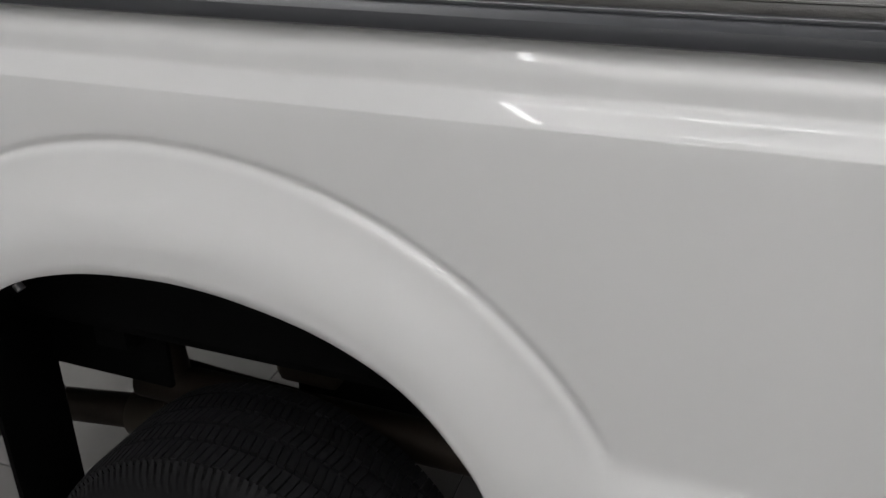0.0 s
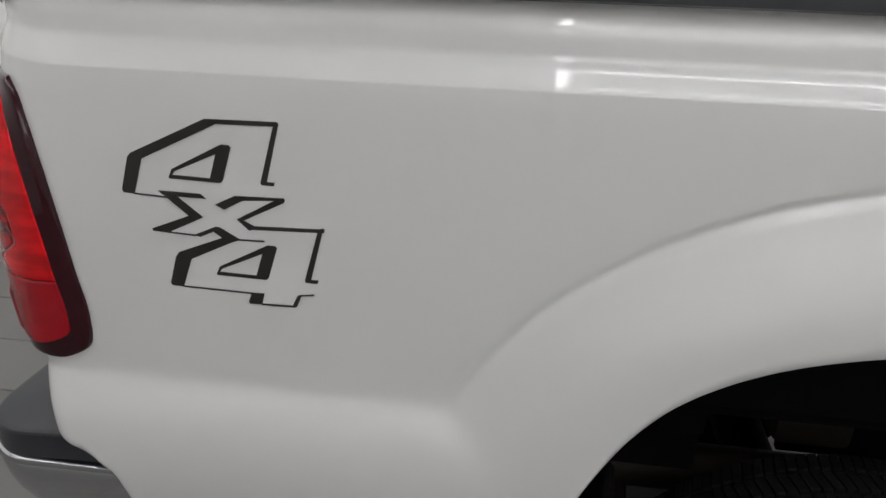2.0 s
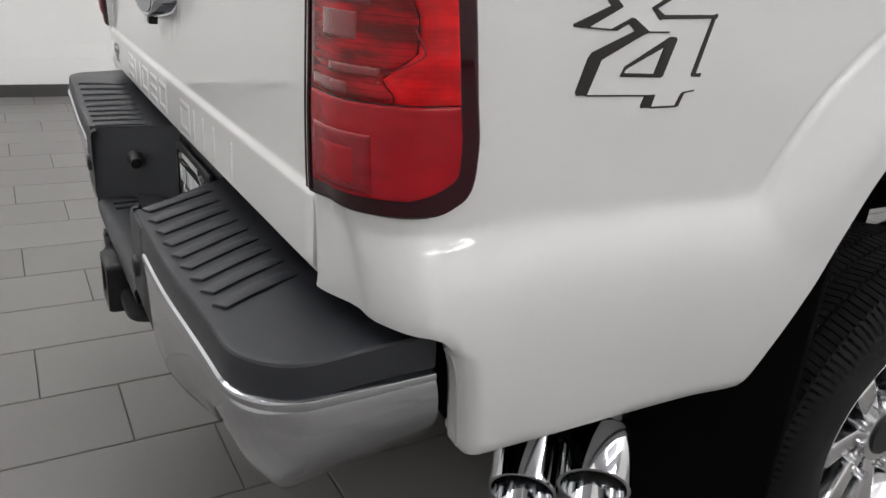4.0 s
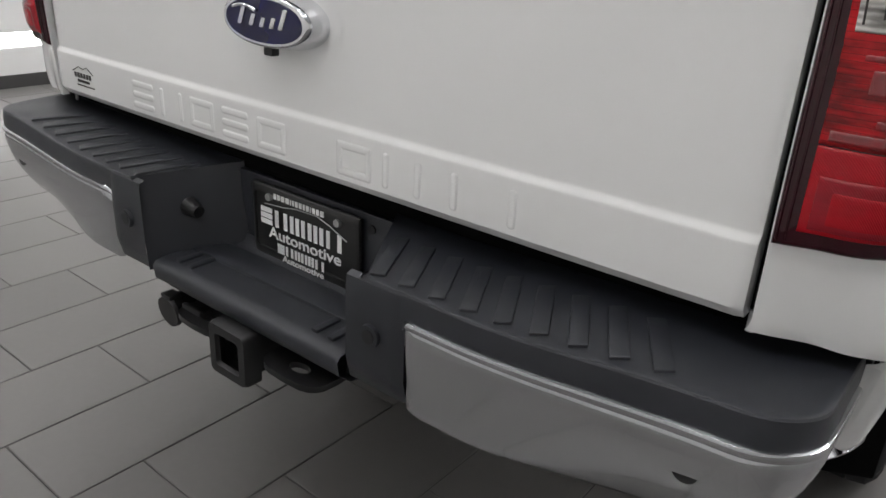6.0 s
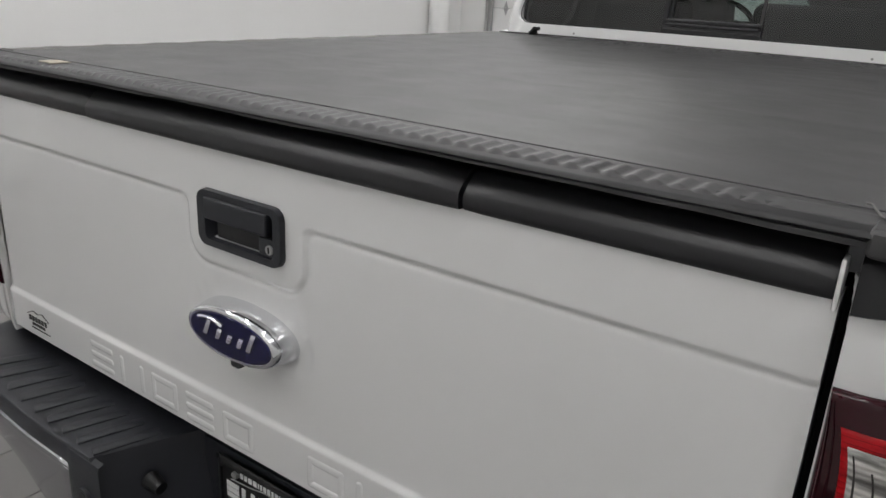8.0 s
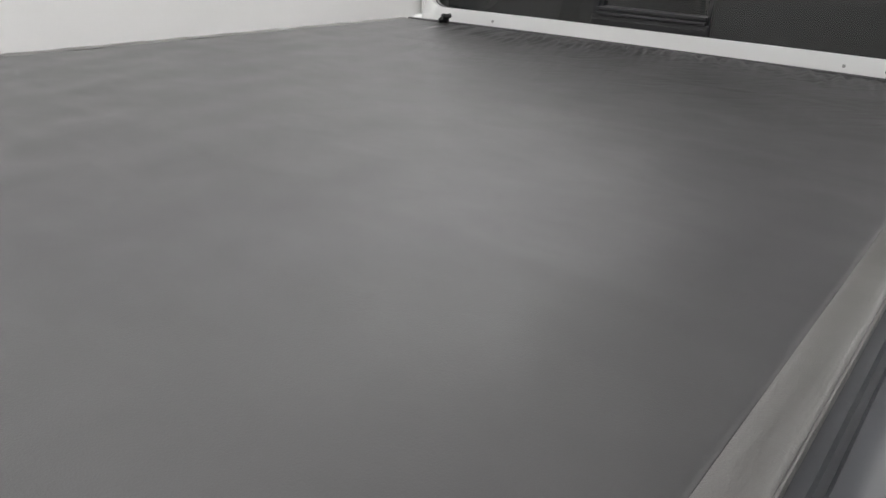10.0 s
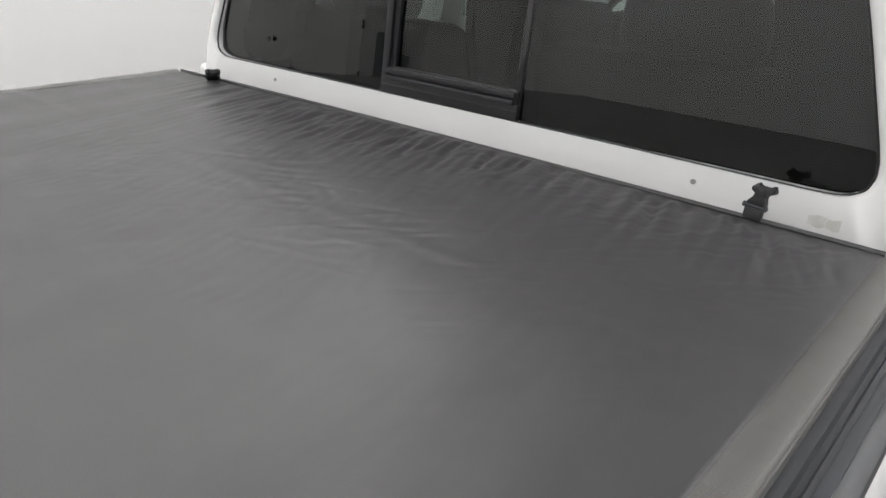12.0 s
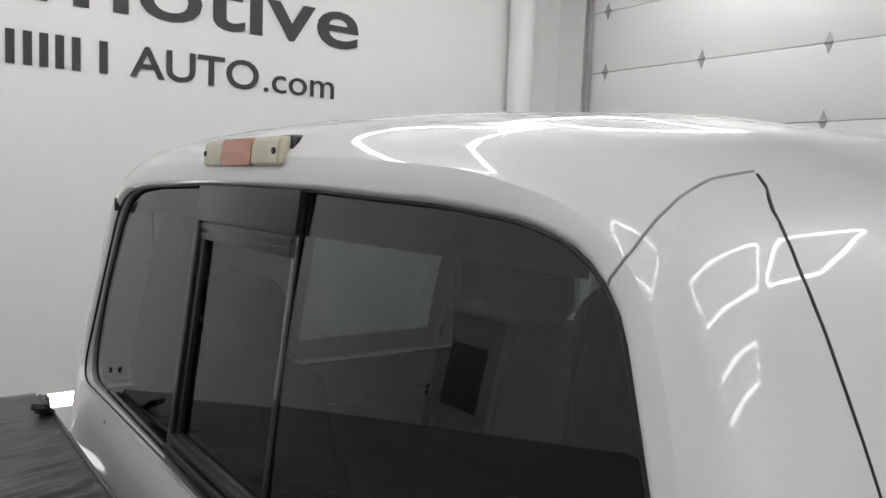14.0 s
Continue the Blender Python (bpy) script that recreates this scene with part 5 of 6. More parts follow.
for x0, x1, z0, z1, y0, y1 in ((-0.187, 0.187, 1.540, 1.570, -0.002, 0.012), (-0.187, -0.168, 1.570, 1.944, -0.002, 0.012), (-0.172, 0.180, 1.570, 1.580, -0.012, 0.012),
                               (-0.172, 0.180, 1.584, 1.594, -0.008, 0.012), (-0.172, 0.174, 1.931, 1.941, 0.0005, 0.012), (-0.172, 0.174, 1.917, 1.927, 0.0015, 0.012), (-0.167, -0.152, 1.595, 1.917, 0.004, 0.016), (-0.172, 0.181, 1.914, 1.9445, 0.003, 0.0125), (-0.172, 0.181, 1.569, 1.597, 0.003, 0.0125), (-0.185, 0.185, 1.556, 1.559, -0.005, 0.0)):
    part("slider_rail", leaning_box(x0, x1, z0, z1, y0, y1), TRIM, slider)
part("slider_stile", leaning_box(0.174, 0.1868, 1.5705, 1.9435, 0.004, 0.013), FRIT, slider, "glossy black stile beside the pane")
for x in (-0.1885, 0.1885):
    part("slider_joint", leaning_box(x - 0.0009, x + 0.0009, 1.540, 2.000, 0.004, 0.008, 0.0004), TRIM, slider)
v, f = grid(np.array([[(x, glass_y(z) + 0.013, z) for z in (1.590, 1.76, 1.923)] for x in (-0.158, 0.0, 0.182)]))
face_to(part("slider_pane", mesh_of("slider_pane", v, f), TINT2, slider, "tinted sliding pane"), (0, -1, 0))
under("window_spot", tube((-0.60, glass_y(1.60) + 0.000, 1.605), (-0.60, glass_y(1.60) + 0.005, 1.605), 0.006, seg=12), RUBBER, truck)
under("aerial_clip", box(-0.698, -0.690, glass_y(1.95) - 0.010, glass_y(1.95) + 0.004, 1.936, 1.964, 0.003, 3), RUBBER, truck, "small black clip at the window corner")

# high brake lamp over the window
def lamp_loop(hx, hz, y):
    out = []
    for a, b in rounded(hx, hz, min(hx, hz) * 0.75, 5):
        z = 2.0488 + b
        out.append((0.001 + a, glass_y(z) + 0.008 + y, z))
    return out


v, f = rings([lamp_loop(0.1525, 0.0250, 0.006), lamp_loop(0.1525, 0.0245, -0.006), lamp_loop(0.1490, 0.0215, -0.0095)], False, True)
high = under("high_brake_lamp", mesh_of("high_brake_lamp", v, f), RUBBER, truck, "high brake lamp with aged ivory lenses and a faded red centre")
for x0, x1, material in ((-0.1420, -0.064, IVORY), (-0.0635, 0.0465, SALMON), (0.047, 0.1390, IVORY)):
    b = box(x0, x1, -0.024, 0.004, 2.031, 2.0715, 0.010 if material is IVORY else 0.004, 3)
    for q in b.verts:
        q.co.y += glass_y(q.co.z) + 0.006
    part("lamp_lens", b, material, high, "ribbed pale red lens" if material is SALMON else "aged ivory lens")
for x in (-0.131, 0.127):
    part("lamp_screw", tube((x, glass_y(2.051) - 0.020, 2.051), (x, glass_y(2.051) - 0.006, 2.051), 0.0045, seg=12), RUBBER, high)

# seams: roof joint and door shut line, laid on the skin
tree = BVHTree.FromPolygons([Vector(p) for p in flat], sets["skin"] + sets["side"] + sets["side2"])


def on_skin(y, z, sign):
    hit = tree.ray_cast(Vector((sign * 3, y, z)), Vector((-sign, 0, 0)))
    return hit


skin_all = BVHTree.FromPolygons([Vector(p) for p in flat] + [Vector(p) for p in panel_v], sets["skin"] + [tuple(i + len(flat) for i in q) for q in panel_f])


def seam(pts, r, material, label):
    v, f = curve_tube(pts, r, 6)
    under("panel_seam", mesh_of("panel_seam", v, f), material, truck, label, 60)


for sgn in (1, -1):
    k = np.linspace(0, 1, 60)
    at = [0, 0.13, 0.26, 0.38, 0.50, 0.68, 0.80, 1]
    joint = zip(spline(at, [0.6995, 0.7085, 0.7160, 0.7205, 0.7232, 0.7247, 0.7262, 0.7310], k),
                spline(at, [2.2830, 2.2845, 2.2898, 2.2985, 2.3110, 2.3390, 2.3620, 2.4060], k),
                spline(at, [1.9453, 1.9602, 1.9737, 1.9867, 1.9989, 2.0156, 2.0240, 2.0315], k))
    # the shadow in the roof groove is drawn as a grey cord
    seam([skin_all.find_nearest(Vector((sgn * x, y, z)))[0] for x, y, z in joint], 0.0013, SHADE_GREY, "thin roof joint, its groove shade drawn in grey")
    shut = np.stack([spline([0, 0.06, 0.12, 0.22, 0.4, 1], [2.406, 2.386, 2.384, 2.391, 2.404, 2.45], k), np.linspace(2.029, 1.50, 60)], -1)
    hits = [on_skin(y, z, sgn) for y, z in shut]
    seam([h[0] - (h[1] if h[1].x * sgn > 0 else -h[1]) * 0.0016 for h in hits if h[0]], 0.0026, RUBBER, "dark panel gap")

# plugs in the sill under the window; grey carries their faint shading
for x in (-0.554, 0.564):
    under("sill_plug", tube((x, glass_y(1.51) - 0.010, 1.510), (x, glass_y(1.51) - 0.003, 1.510), 0.0045, seg=12), SHADE_GREY, truck, "small sill plug, its shading drawn in grey")


# inside of the cab, in colours darkened to carry its shade
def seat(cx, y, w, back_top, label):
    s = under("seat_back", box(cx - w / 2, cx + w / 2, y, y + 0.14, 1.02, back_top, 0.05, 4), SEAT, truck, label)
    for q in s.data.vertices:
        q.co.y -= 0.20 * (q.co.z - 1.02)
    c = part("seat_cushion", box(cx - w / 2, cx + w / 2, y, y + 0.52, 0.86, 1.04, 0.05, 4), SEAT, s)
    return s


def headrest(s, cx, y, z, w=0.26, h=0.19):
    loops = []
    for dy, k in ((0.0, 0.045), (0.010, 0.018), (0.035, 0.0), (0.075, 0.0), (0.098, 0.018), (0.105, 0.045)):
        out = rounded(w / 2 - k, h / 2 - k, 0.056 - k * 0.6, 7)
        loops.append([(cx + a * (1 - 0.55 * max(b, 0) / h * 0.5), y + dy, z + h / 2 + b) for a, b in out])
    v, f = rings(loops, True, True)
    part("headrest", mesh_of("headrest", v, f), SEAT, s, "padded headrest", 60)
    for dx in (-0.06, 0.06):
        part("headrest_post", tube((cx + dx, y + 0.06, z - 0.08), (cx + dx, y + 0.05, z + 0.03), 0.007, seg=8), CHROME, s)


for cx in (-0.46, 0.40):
    s = seat(cx, 2.52, 0.60, 1.67, "rear bench seat back, darkened for the dim cab")
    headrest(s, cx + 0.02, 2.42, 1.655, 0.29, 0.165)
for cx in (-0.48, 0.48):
    s = seat(cx, 3.36, 0.52, 1.675, "front seat, darkened for the dim cab")
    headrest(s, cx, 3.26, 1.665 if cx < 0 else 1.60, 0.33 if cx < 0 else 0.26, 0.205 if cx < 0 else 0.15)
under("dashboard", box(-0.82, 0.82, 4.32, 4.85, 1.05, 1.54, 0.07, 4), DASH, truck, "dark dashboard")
wheel_ring = [(-0.46 + 0.175 * math.cos(a), 4.06 - 0.07 * math.sin(a), 1.495 + 0.165 * math.sin(a)) for a in np.linspace(0, 2 * math.pi, 40)]
v, f = curve_tube(wheel_ring, 0.016, 8)
sw = under("steering_wheel", mesh_of("steering_wheel", v, f), DASH, truck, "dark steering wheel")
part("wheel_hub", box(-0.54, -0.38, 4.05, 4.10, 1.46, 1.56, 0.02), DASH, sw)
for dx in (-0.11, 0.11):
    part("wheel_spoke", box(-0.46 + dx - 0.07, -0.46 + dx + 0.07, 4.055, 4.08, 1.50, 1.53, 0.008), DASH, sw)
part("steering_column", tube((-0.46, 4.08, 1.50), (-0.46, 4.4, 1.36), 0.045), DASH, sw)
under("rear_mirror", box(-0.12, 0.12, 4.32, 4.36, 1.86, 1.93, 0.015, 3), DASH, truck, "dark rear-view mirror")
under("mirror_stalk", tube((0, 4.34, 1.92), (0, 4.42, 1.98), 0.008), DASH, truck)
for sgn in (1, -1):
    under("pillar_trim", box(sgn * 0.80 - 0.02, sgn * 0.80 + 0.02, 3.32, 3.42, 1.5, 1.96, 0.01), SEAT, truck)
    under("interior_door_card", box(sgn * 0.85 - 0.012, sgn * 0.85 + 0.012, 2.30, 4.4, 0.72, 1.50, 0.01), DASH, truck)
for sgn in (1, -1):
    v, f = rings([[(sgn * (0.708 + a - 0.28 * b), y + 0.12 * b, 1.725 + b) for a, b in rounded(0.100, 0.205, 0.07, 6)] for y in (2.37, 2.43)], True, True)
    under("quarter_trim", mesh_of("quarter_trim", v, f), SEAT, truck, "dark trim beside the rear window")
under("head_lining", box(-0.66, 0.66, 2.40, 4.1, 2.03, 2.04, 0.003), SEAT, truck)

# dried smudge and a run of sealer low on the panel under the rear window
P = np.array([[(x, 2.2270 + (z - 1.500) * 0.11, z) for z in np.linspace(1.487 + 0.002 * math.sin(x * 260), 1.504 + 0.0015 * math.sin(x * 190), 5)] for x in np.linspace(0.752, 0.799, 14)])
v, f = grid(P)
face_to(under("dried_smudge", mesh_of("dried_smudge", v, f), SMUDGE, truck, "grey dusty smudge on the white paint"), (0, -1, 0))
run = [(0.7795 - 0.003 * k / 7, 2.2272 + (1.508 - 0.0036 * k - 1.500) * 0.11, 1.508 - 0.0036 * k) for k in range(8)]
v, f = curve_tube(run, 0.0011, 6)
under("sealer_run", mesh_of("sealer_run", v, f), PAINT, truck, "thin run of white sealer")

# ---------------------------------------------------------------- soft load-bed cover
cover = thing("tonneau_cover", (0, 1.05, 1.48), "black vinyl roll-up cover stretched over the load bed", "bed cover")
xs = np.unique(np.concatenate([np.linspace(-0.885, 0.885, 420)]))
ys = np.unique(np.concatenate([np.linspace(-0.016, 0.10, 40), np.linspace(0.1, 1.55, 80), np.linspace(1.55, 2.159, 130)]))
X, Y = np.meshgrid(xs, ys, indexing="ij")
crown = 0.006 * (1 - (X / 0.9) ** 2)
rng = np.random.default_rng(5)
wr = np.zeros_like(X)
near_front = 0.20 * smooth_step((Y - 1.30 + 0.25 * X) / 0.30) + 0.80 * smooth_step((Y - 1.78) / 0.34)
for k in range(14):
    ang = radians(rng.uniform(48, 82)); lam = rng.uniform(0.022, 0.070); ph = rng.uniform(0, 6.28)
    amp = rng.uniform(0.35, 1.0)
    env = 0.5 + 0.5 * np.sin(X * rng.uniform(3, 7) + rng.uniform(0, 6.28))
    wr += amp * env * np.sin(2 * math.pi * (X * math.sin(ang) + Y * math.cos(ang) * 0.7) / lam + ph + 1.5 * np.sin(3 * X + 2 * Y))
for k in range(6):
    ang = radians(rng.uniform(58, 86)); lam = rng.uniform(0.017, 0.026); ph = rng.uniform(0, 6.28)
    env = np.clip(np.sin(X * rng.uniform(4, 9) + Y * rng.uniform(-6, 6) + rng.uniform(0, 6.28)), 0, 1)
    wr += 0.42 * env * np.sin(2 * math.pi * (X * math.sin(ang) + Y * math.cos(ang)) / lam + ph + 2.2 * np.sin(4 * X + 5 * Y))
wr *= 0.25 + 0.75 * smooth_step((Y - 1.90 - 0.05 * np.sin(6 * X)) / 0.17)
for k in range(230):
    cx, cy = rng.uniform(-0.5, 0.85), rng.uniform(1.45, 2.14)
    an = radians(rng.uniform(-70, 45)); L, W = rng.uniform(0.02, 0.07), rng.uniform(0.005, 0.014)
    a = (X - cx) * math.sin(an) + (Y - cy) * math.cos(an)
    b = (X - cx) * math.cos(an) - (Y - cy) * math.sin(an)
    wr += rng.choice((-0.8, 1.0)) * rng.uniform(0.5, 1.5) * np.exp(-(a / L) ** 2 - (b / W) ** 2)
wr *= 0.0019 * smooth_step((2.157 - Y) / 0.022) * smooth_step((0.88 - X) / 0.10) * near_front * smooth_step((X + 0.85) / 0.5)
fine = np.zeros_like(X)
for k in range(420):
    cx, cy = rng.uniform(-0.25, 0.86), 2.13 - 0.70 * rng.uniform(0, 1) ** 1.6
    an = radians(rng.uniform(28, 72)); L, W = rng.uniform(0.02, 0.075), rng.uniform(0.0042, 0.0075)
    i0, i1 = np.searchsorted(xs, (cx - 0.2, cx + 0.2))
    a = (X[i0:i1] - cx) * math.sin(an) + (Y[i0:i1] - cy) * math.cos(an)
    b = (X[i0:i1] - cx) * math.cos(an) - (Y[i0:i1] - cy) * math.sin(an)
    fine[i0:i1] += rng.choice((-1.0, 1.0)) * rng.uniform(0.4, 1.2) * np.exp(-(a / L) ** 2 - (b / W) ** 2)
wr += 0.00062 * fine * smooth_step((2.157 - Y) / 0.02) * smooth_step((0.875 - X) / 0.05)
sag = -0.004 * np.exp(-((Y - 1.05 - 0.10 * X) / 0.05) ** 2) * 0.3 + 0.0018 * np.sin(5.1 * X + 1) * np.sin(3.3 * Y)
for yb in (0.62, 1.20, 1.72):
    sag += (0.0008 if yb > 1.5 else 0.0010) * np.exp(-((Y - yb) / 0.016) ** 2)
for k in range(16):
    ang, lam = rng.uniform(0, 3.14), rng.uniform(0.09, 0.30)
    sag += rng.uniform(0.0001, 0.00035) * lam / 0.15 * np.sin(2 * math.pi * (X * math.cos(ang) + Y * math.sin(ang)) / lam + rng.uniform(0, 6.28)) * (0.5 + 0.5 * np.sin(2.3 * X + 1.7 * Y + k))
band = smooth_step((0.052 - Y) / 0.012)
rib = 0.0021 * np.sin(2 * math.pi * X / 0.0245) * band * smooth_step((0.80 - np.abs(X)) / 0.1) * smooth_step((Y + 0.012) / 0.012)
edge = -0.010 * smooth_step((np.abs(X) - 0.868) / 0.02) - 0.012 * smooth_step((0.004 - Y) / 0.02)
Z = 1.4935 + crown + wr + sag + rib + edge + 0.0015 * band
P = np.stack([X, Y, Z], -1)
inw = np.zeros_like(P); inw[..., 2] = -1
v, f = sheet(P, 0.006, inw)
under("vinyl_skin", mesh_of("vinyl_skin", v, f), VINYL, cover, "taut black vinyl with creases near the cab", 60)
# stitching line along the rear band
st = [(x, 0.056, 1.4965 + 0.006 * (1 - (x / 0.9) ** 2)) for x in np.linspace(-0.855, 0.855, 60)]
v, f = curve_tube(st, 0.0010, 6)
under("stitched_seam", mesh_of("stitched_seam", v, f), VINYL, cover)
for sgn in (1, -1):
    n = 90
    loops = []
    for i in range(n + 1):
        y = 0.02 + (2.152 - 0.02) * i / n
        w = 0.0008 * math.sin(y * 42) + 0.0006 * math.sin(y * 97 + 1)
        loops.append([(sgn * x, y, z) for x, z in ((0.874, 1.4930), (0.880, 1.4965 + w * 0.4), (0.893, 1.4965 + w), (0.907, 1.4945 + w * 0.6), (0.9125, 1.4915), (0.9145, 1.487), (0.9150, 1.478), (0.9125, 1.474))])
    v, f = grid(np.array(loops))
    hem = under("side_hem", mesh_of("side_hem", v, f), HEM, cover, "dusty grey folded side hem", 60)
    pip = [(sgn * 0.9138, y, 1.4905) for y in np.linspace(0.02, 2.15, 40)]
    v, f = curve_tube(pip, 0.0016, 6)
    under("hem_edge", mesh_of("hem_edge", v, f), HEM, cover)
    under("side_rail", box(sgn * 0.897 - 0.014, sgn * 0.897 + 0.014, 0.0, 2.155, 1.450, 1.484, 0.003), STEEL, cover, "dark aluminium side rail")
    corner = box(sgn * 0.880 - 0.034, sgn * 0.880 + 0.034, -0.026, 0.030, 1.470, 1.4985, 0.010, 3)
    under("cover_corner", corner, VINYL, cover, "folded vinyl corner")
    tw = [(sgn * (0.862 - 0.006 * k), -0.004 + 0.016 * k, 1.4995 + 0.002 * math.sin(k * 2.1)) for k in range(6)]
    v, f = curve_tube(tw, 0.0013, 6)
    under("loose_thread", mesh_of("loose_thread", v, f), HEM, cover)
REAR = [(0.02, 1.4855), (-0.014, 1.4855), (-0.022, 1.4865), (-0.0245, 1.4895), (-0.023, 1.4925), (-0.017, 1.4945), (0.02, 1.4955)]
v, f = extrude(REAR, -0.874, 0.874)
under("rear_rail", mesh_of("rear_rail", v, f), RUBBER, cover, "black rubber-edged rear rail", 50)
under("front_bar", box(-0.875, 0.875, 2.125, 2.158, 1.455, 1.489, 0.005), STEEL, cover)
fb = [(x, 2.159, 1.4955 + 0.005 * (1 - (x / 0.9) ** 2)) for x in np.linspace(-0.875, 0.875, 40)]
v, f = curve_tube(fb, 0.004, 8)
under("front_piping", mesh_of("front_piping", v, f), VINYL, cover)
under("tape_patch", box(-0.600, -0.552, 0.010, 0.048, 1.4995, 1.5012, 0.0004), TAPE, cover, "crumpled beige tape patch")


def buckle(cx, y, tilt, turn, lean):
    """A side-release buckle threaded on a short strap, its waisted half leaning over."""
    e = thing("strap_buckle", (cx, y, 1.497), "black plastic strap buckle on a short webbing strap", "buckle", "cover buckles")
    part("strap", box(-0.0145, 0.0145, -0.005, 0.005, -0.002, 0.0225, 0.002), RUBBER, e, "folded black webbing")
    part("adjuster_bar", tube((-0.0185, -0.001, 0.0235), (0.0185, -0.001, 0.0235), 0.0052, seg=14), BLACK, e, "round plastic bar")
    half = [(0.0150, 0.024), (0.0152, 0.030), (0.0138, 0.034), (0.0112, 0.039), (0.0100, 0.044), (0.0106, 0.048), (0.0140, 0.0505), (0.0178, 0.0525),
            (0.0192, 0.056), (0.0186, 0.0605), (0.0160, 0.0625), (0.0145, 0.0660), (0.0120, 0.0675), (0.0095, 0.0645), (0.0060, 0.0630)]
    outline = half + [(-x, z) for x, z in reversed(half)]
    push = math.tan(radians(lean))
    loops = [[(x * g + (z - 0.024) * push, d, 0.044 + (z - 0.044) * g) for x, z in outline] for d, g in ((-0.0064, 0.45), (-0.0060, 0.84), (-0.0046, 0.96), (0.0046, 1.0), (0.0058, 0.90), (0.0062, 0.5))]
    v, f = rings(loops, True, True)
    part("buckle_body", mesh_of("buckle_body", v, f), BUCKLE, e, "worn grey-black waisted plastic body", 35)
    part("release_tab", box(-0.0045 + 0.026 * push, 0.0045 + 0.026 * push, -0.0072, -0.003, 0.042, 0.056, 0.0010), BUCKLE, e)
    e.scale = (1.0, 1.0, 0.84)
    e.rotation_euler = (radians(tilt), 0, radians(turn))
    return e


buckle(0.690, 2.158, -10, -10, 12)
buckle(-0.715, 2.150, 58, 60, 0)

# ---------------------------------------------------------------- hall
X0, X1, Y0, Y1, H = -5.0, 8.6, -2.05, 7.9, 4.6
T = 0.15


def slab(name, x0, x1, y0, y1, z0, z1, material, label, r=0.0):
    ob = part(name, box(x0, x1, y0, y1, z0, z1, r), material, None, "", 0)
    return tagged(ob, label, "structure", kind="structure")


slab("floor", X0 - T, X1 + T, Y0 - T, Y1 + T, -0.12, -0.004, GROUT, "dark grout bed under the grey floor tiles")
slab("ceiling", X0 - T, X1 + T, Y0 - T, Y1 + T, H, H + 0.12, CEIL, "pale hall ceiling")
slab("wall_west_low", X0 - T, X0, Y0, Y1, -0.004, 0.29, WALL, "white plaster wall below the light strip")
slab("wall_west", X0 - T, X0, Y0, Y1, 0.40, H, WALL, "white plaster wall")
slab("wall_west_south", X0 - T, X0, Y0, 1.35, 0.2905, 0.3995, WALL, "white plaster wall")
slab("wall_south", X0 - T, X1 + T, Y0 - T, Y0, -0.004, H, WALL, "white plaster wall behind the truck")
slab("wall_east", X1, X1 + T, Y0, Y1, -0.004, H, WALL, "white plaster wall")
slab("wall_north", X0 - T, -4.62, Y1, Y1 + T, -0.004, H, WALL, "white plaster wall beside the overhead door")
slab("wall_north_east", 0.30, X1 + T, Y1, Y1 + T, -0.004, H, WALL, "white plaster wall beside the overhead door")
slab("wall_north_over", -4.62, 0.30, Y1, Y1 + T, 4.05, H, WALL, "white plaster wall over the overhead door")
slab("baseboard_west", X0 + 0.001, X0 + 0.014, Y0 + 0.015, Y1 - 0.015, -0.003, 0.095, BASE, "charcoal tile skirting", 0.002)
slab("wall_pier", -2.62, -2.50, Y0 + 0.001, -1.89, -0.004, H, WALL, "white wall pier beside the doorway")
slab("baseboard_south", X0 + 0.016, -2.622, Y0 + 0.001, Y0 + 0.014, -0.003, 0.095, BASE, "charcoal tile skirting", 0.002)
slab("baseboard_east", X1 - 0.014, X1 - 0.001, Y0 + 0.015, Y1 - 0.015, -0.003, 0.095, BASE, "charcoal tile skirting", 0.002)

strip = thing("wall_light_strip", (X0 - 0.05, 4.0, 0.33), "bright recessed light strip low in the white wall", "light")
under("diffuser", box(X0 - 0.06, X0 - 0.035, 1.36, 7.6, 0.293, 0.397), LEDW, strip, "glowing white diffuser", 0)

# ceiling lights: rectangular tube frames
def light_frame(cx, cy, w, l):
    """A rectangle with rounded corners of square light tube."""
    e = thing("ceiling_light_frame", (cx, cy, H - 0.30), "rectangular frame of white light tubes hung from the ceiling", "light", "ceiling light frames")
    t = 0.032
    outer = rounded(w / 2, l / 2, 0.22, 7)
    inner = rounded(w / 2 - 2 * t, l / 2 - 2 * t, 0.22 - 2 * t, 7)
    loops = [[(a, b, t) for a, b in outer], [(a, b, -t) for a, b in outer], [(a, b, -t) for a, b in inner], [(a, b, t) for a, b in inner], [(a, b, t) for a, b in outer]]
    v, f = rings(loops)
    part("light_tube", mesh_of("light_tube", v, f), LED, e, "", 0)
    for sx in (-1, 1):
        for sy in (-1, 1):
            part("hanger", tube((sx * (w / 2 - t), sy * l * 0.4, t), (sx * (w / 2 - t), sy * l * 0.4, 0.30), 0.004, seg=8), GALV, e)
    return e


for cx in (-2.6, 3.5, 6.8):
    light_frame(cx, 2.55, 1.5, 3.6)
for cx in (-2.6, 3.5):
    light_frame(cx, 6.1, 1.5, 2.6)
for cx in (-2.6, 0.4):
    light_frame(cx, -0.75, 1.5, 2.2)

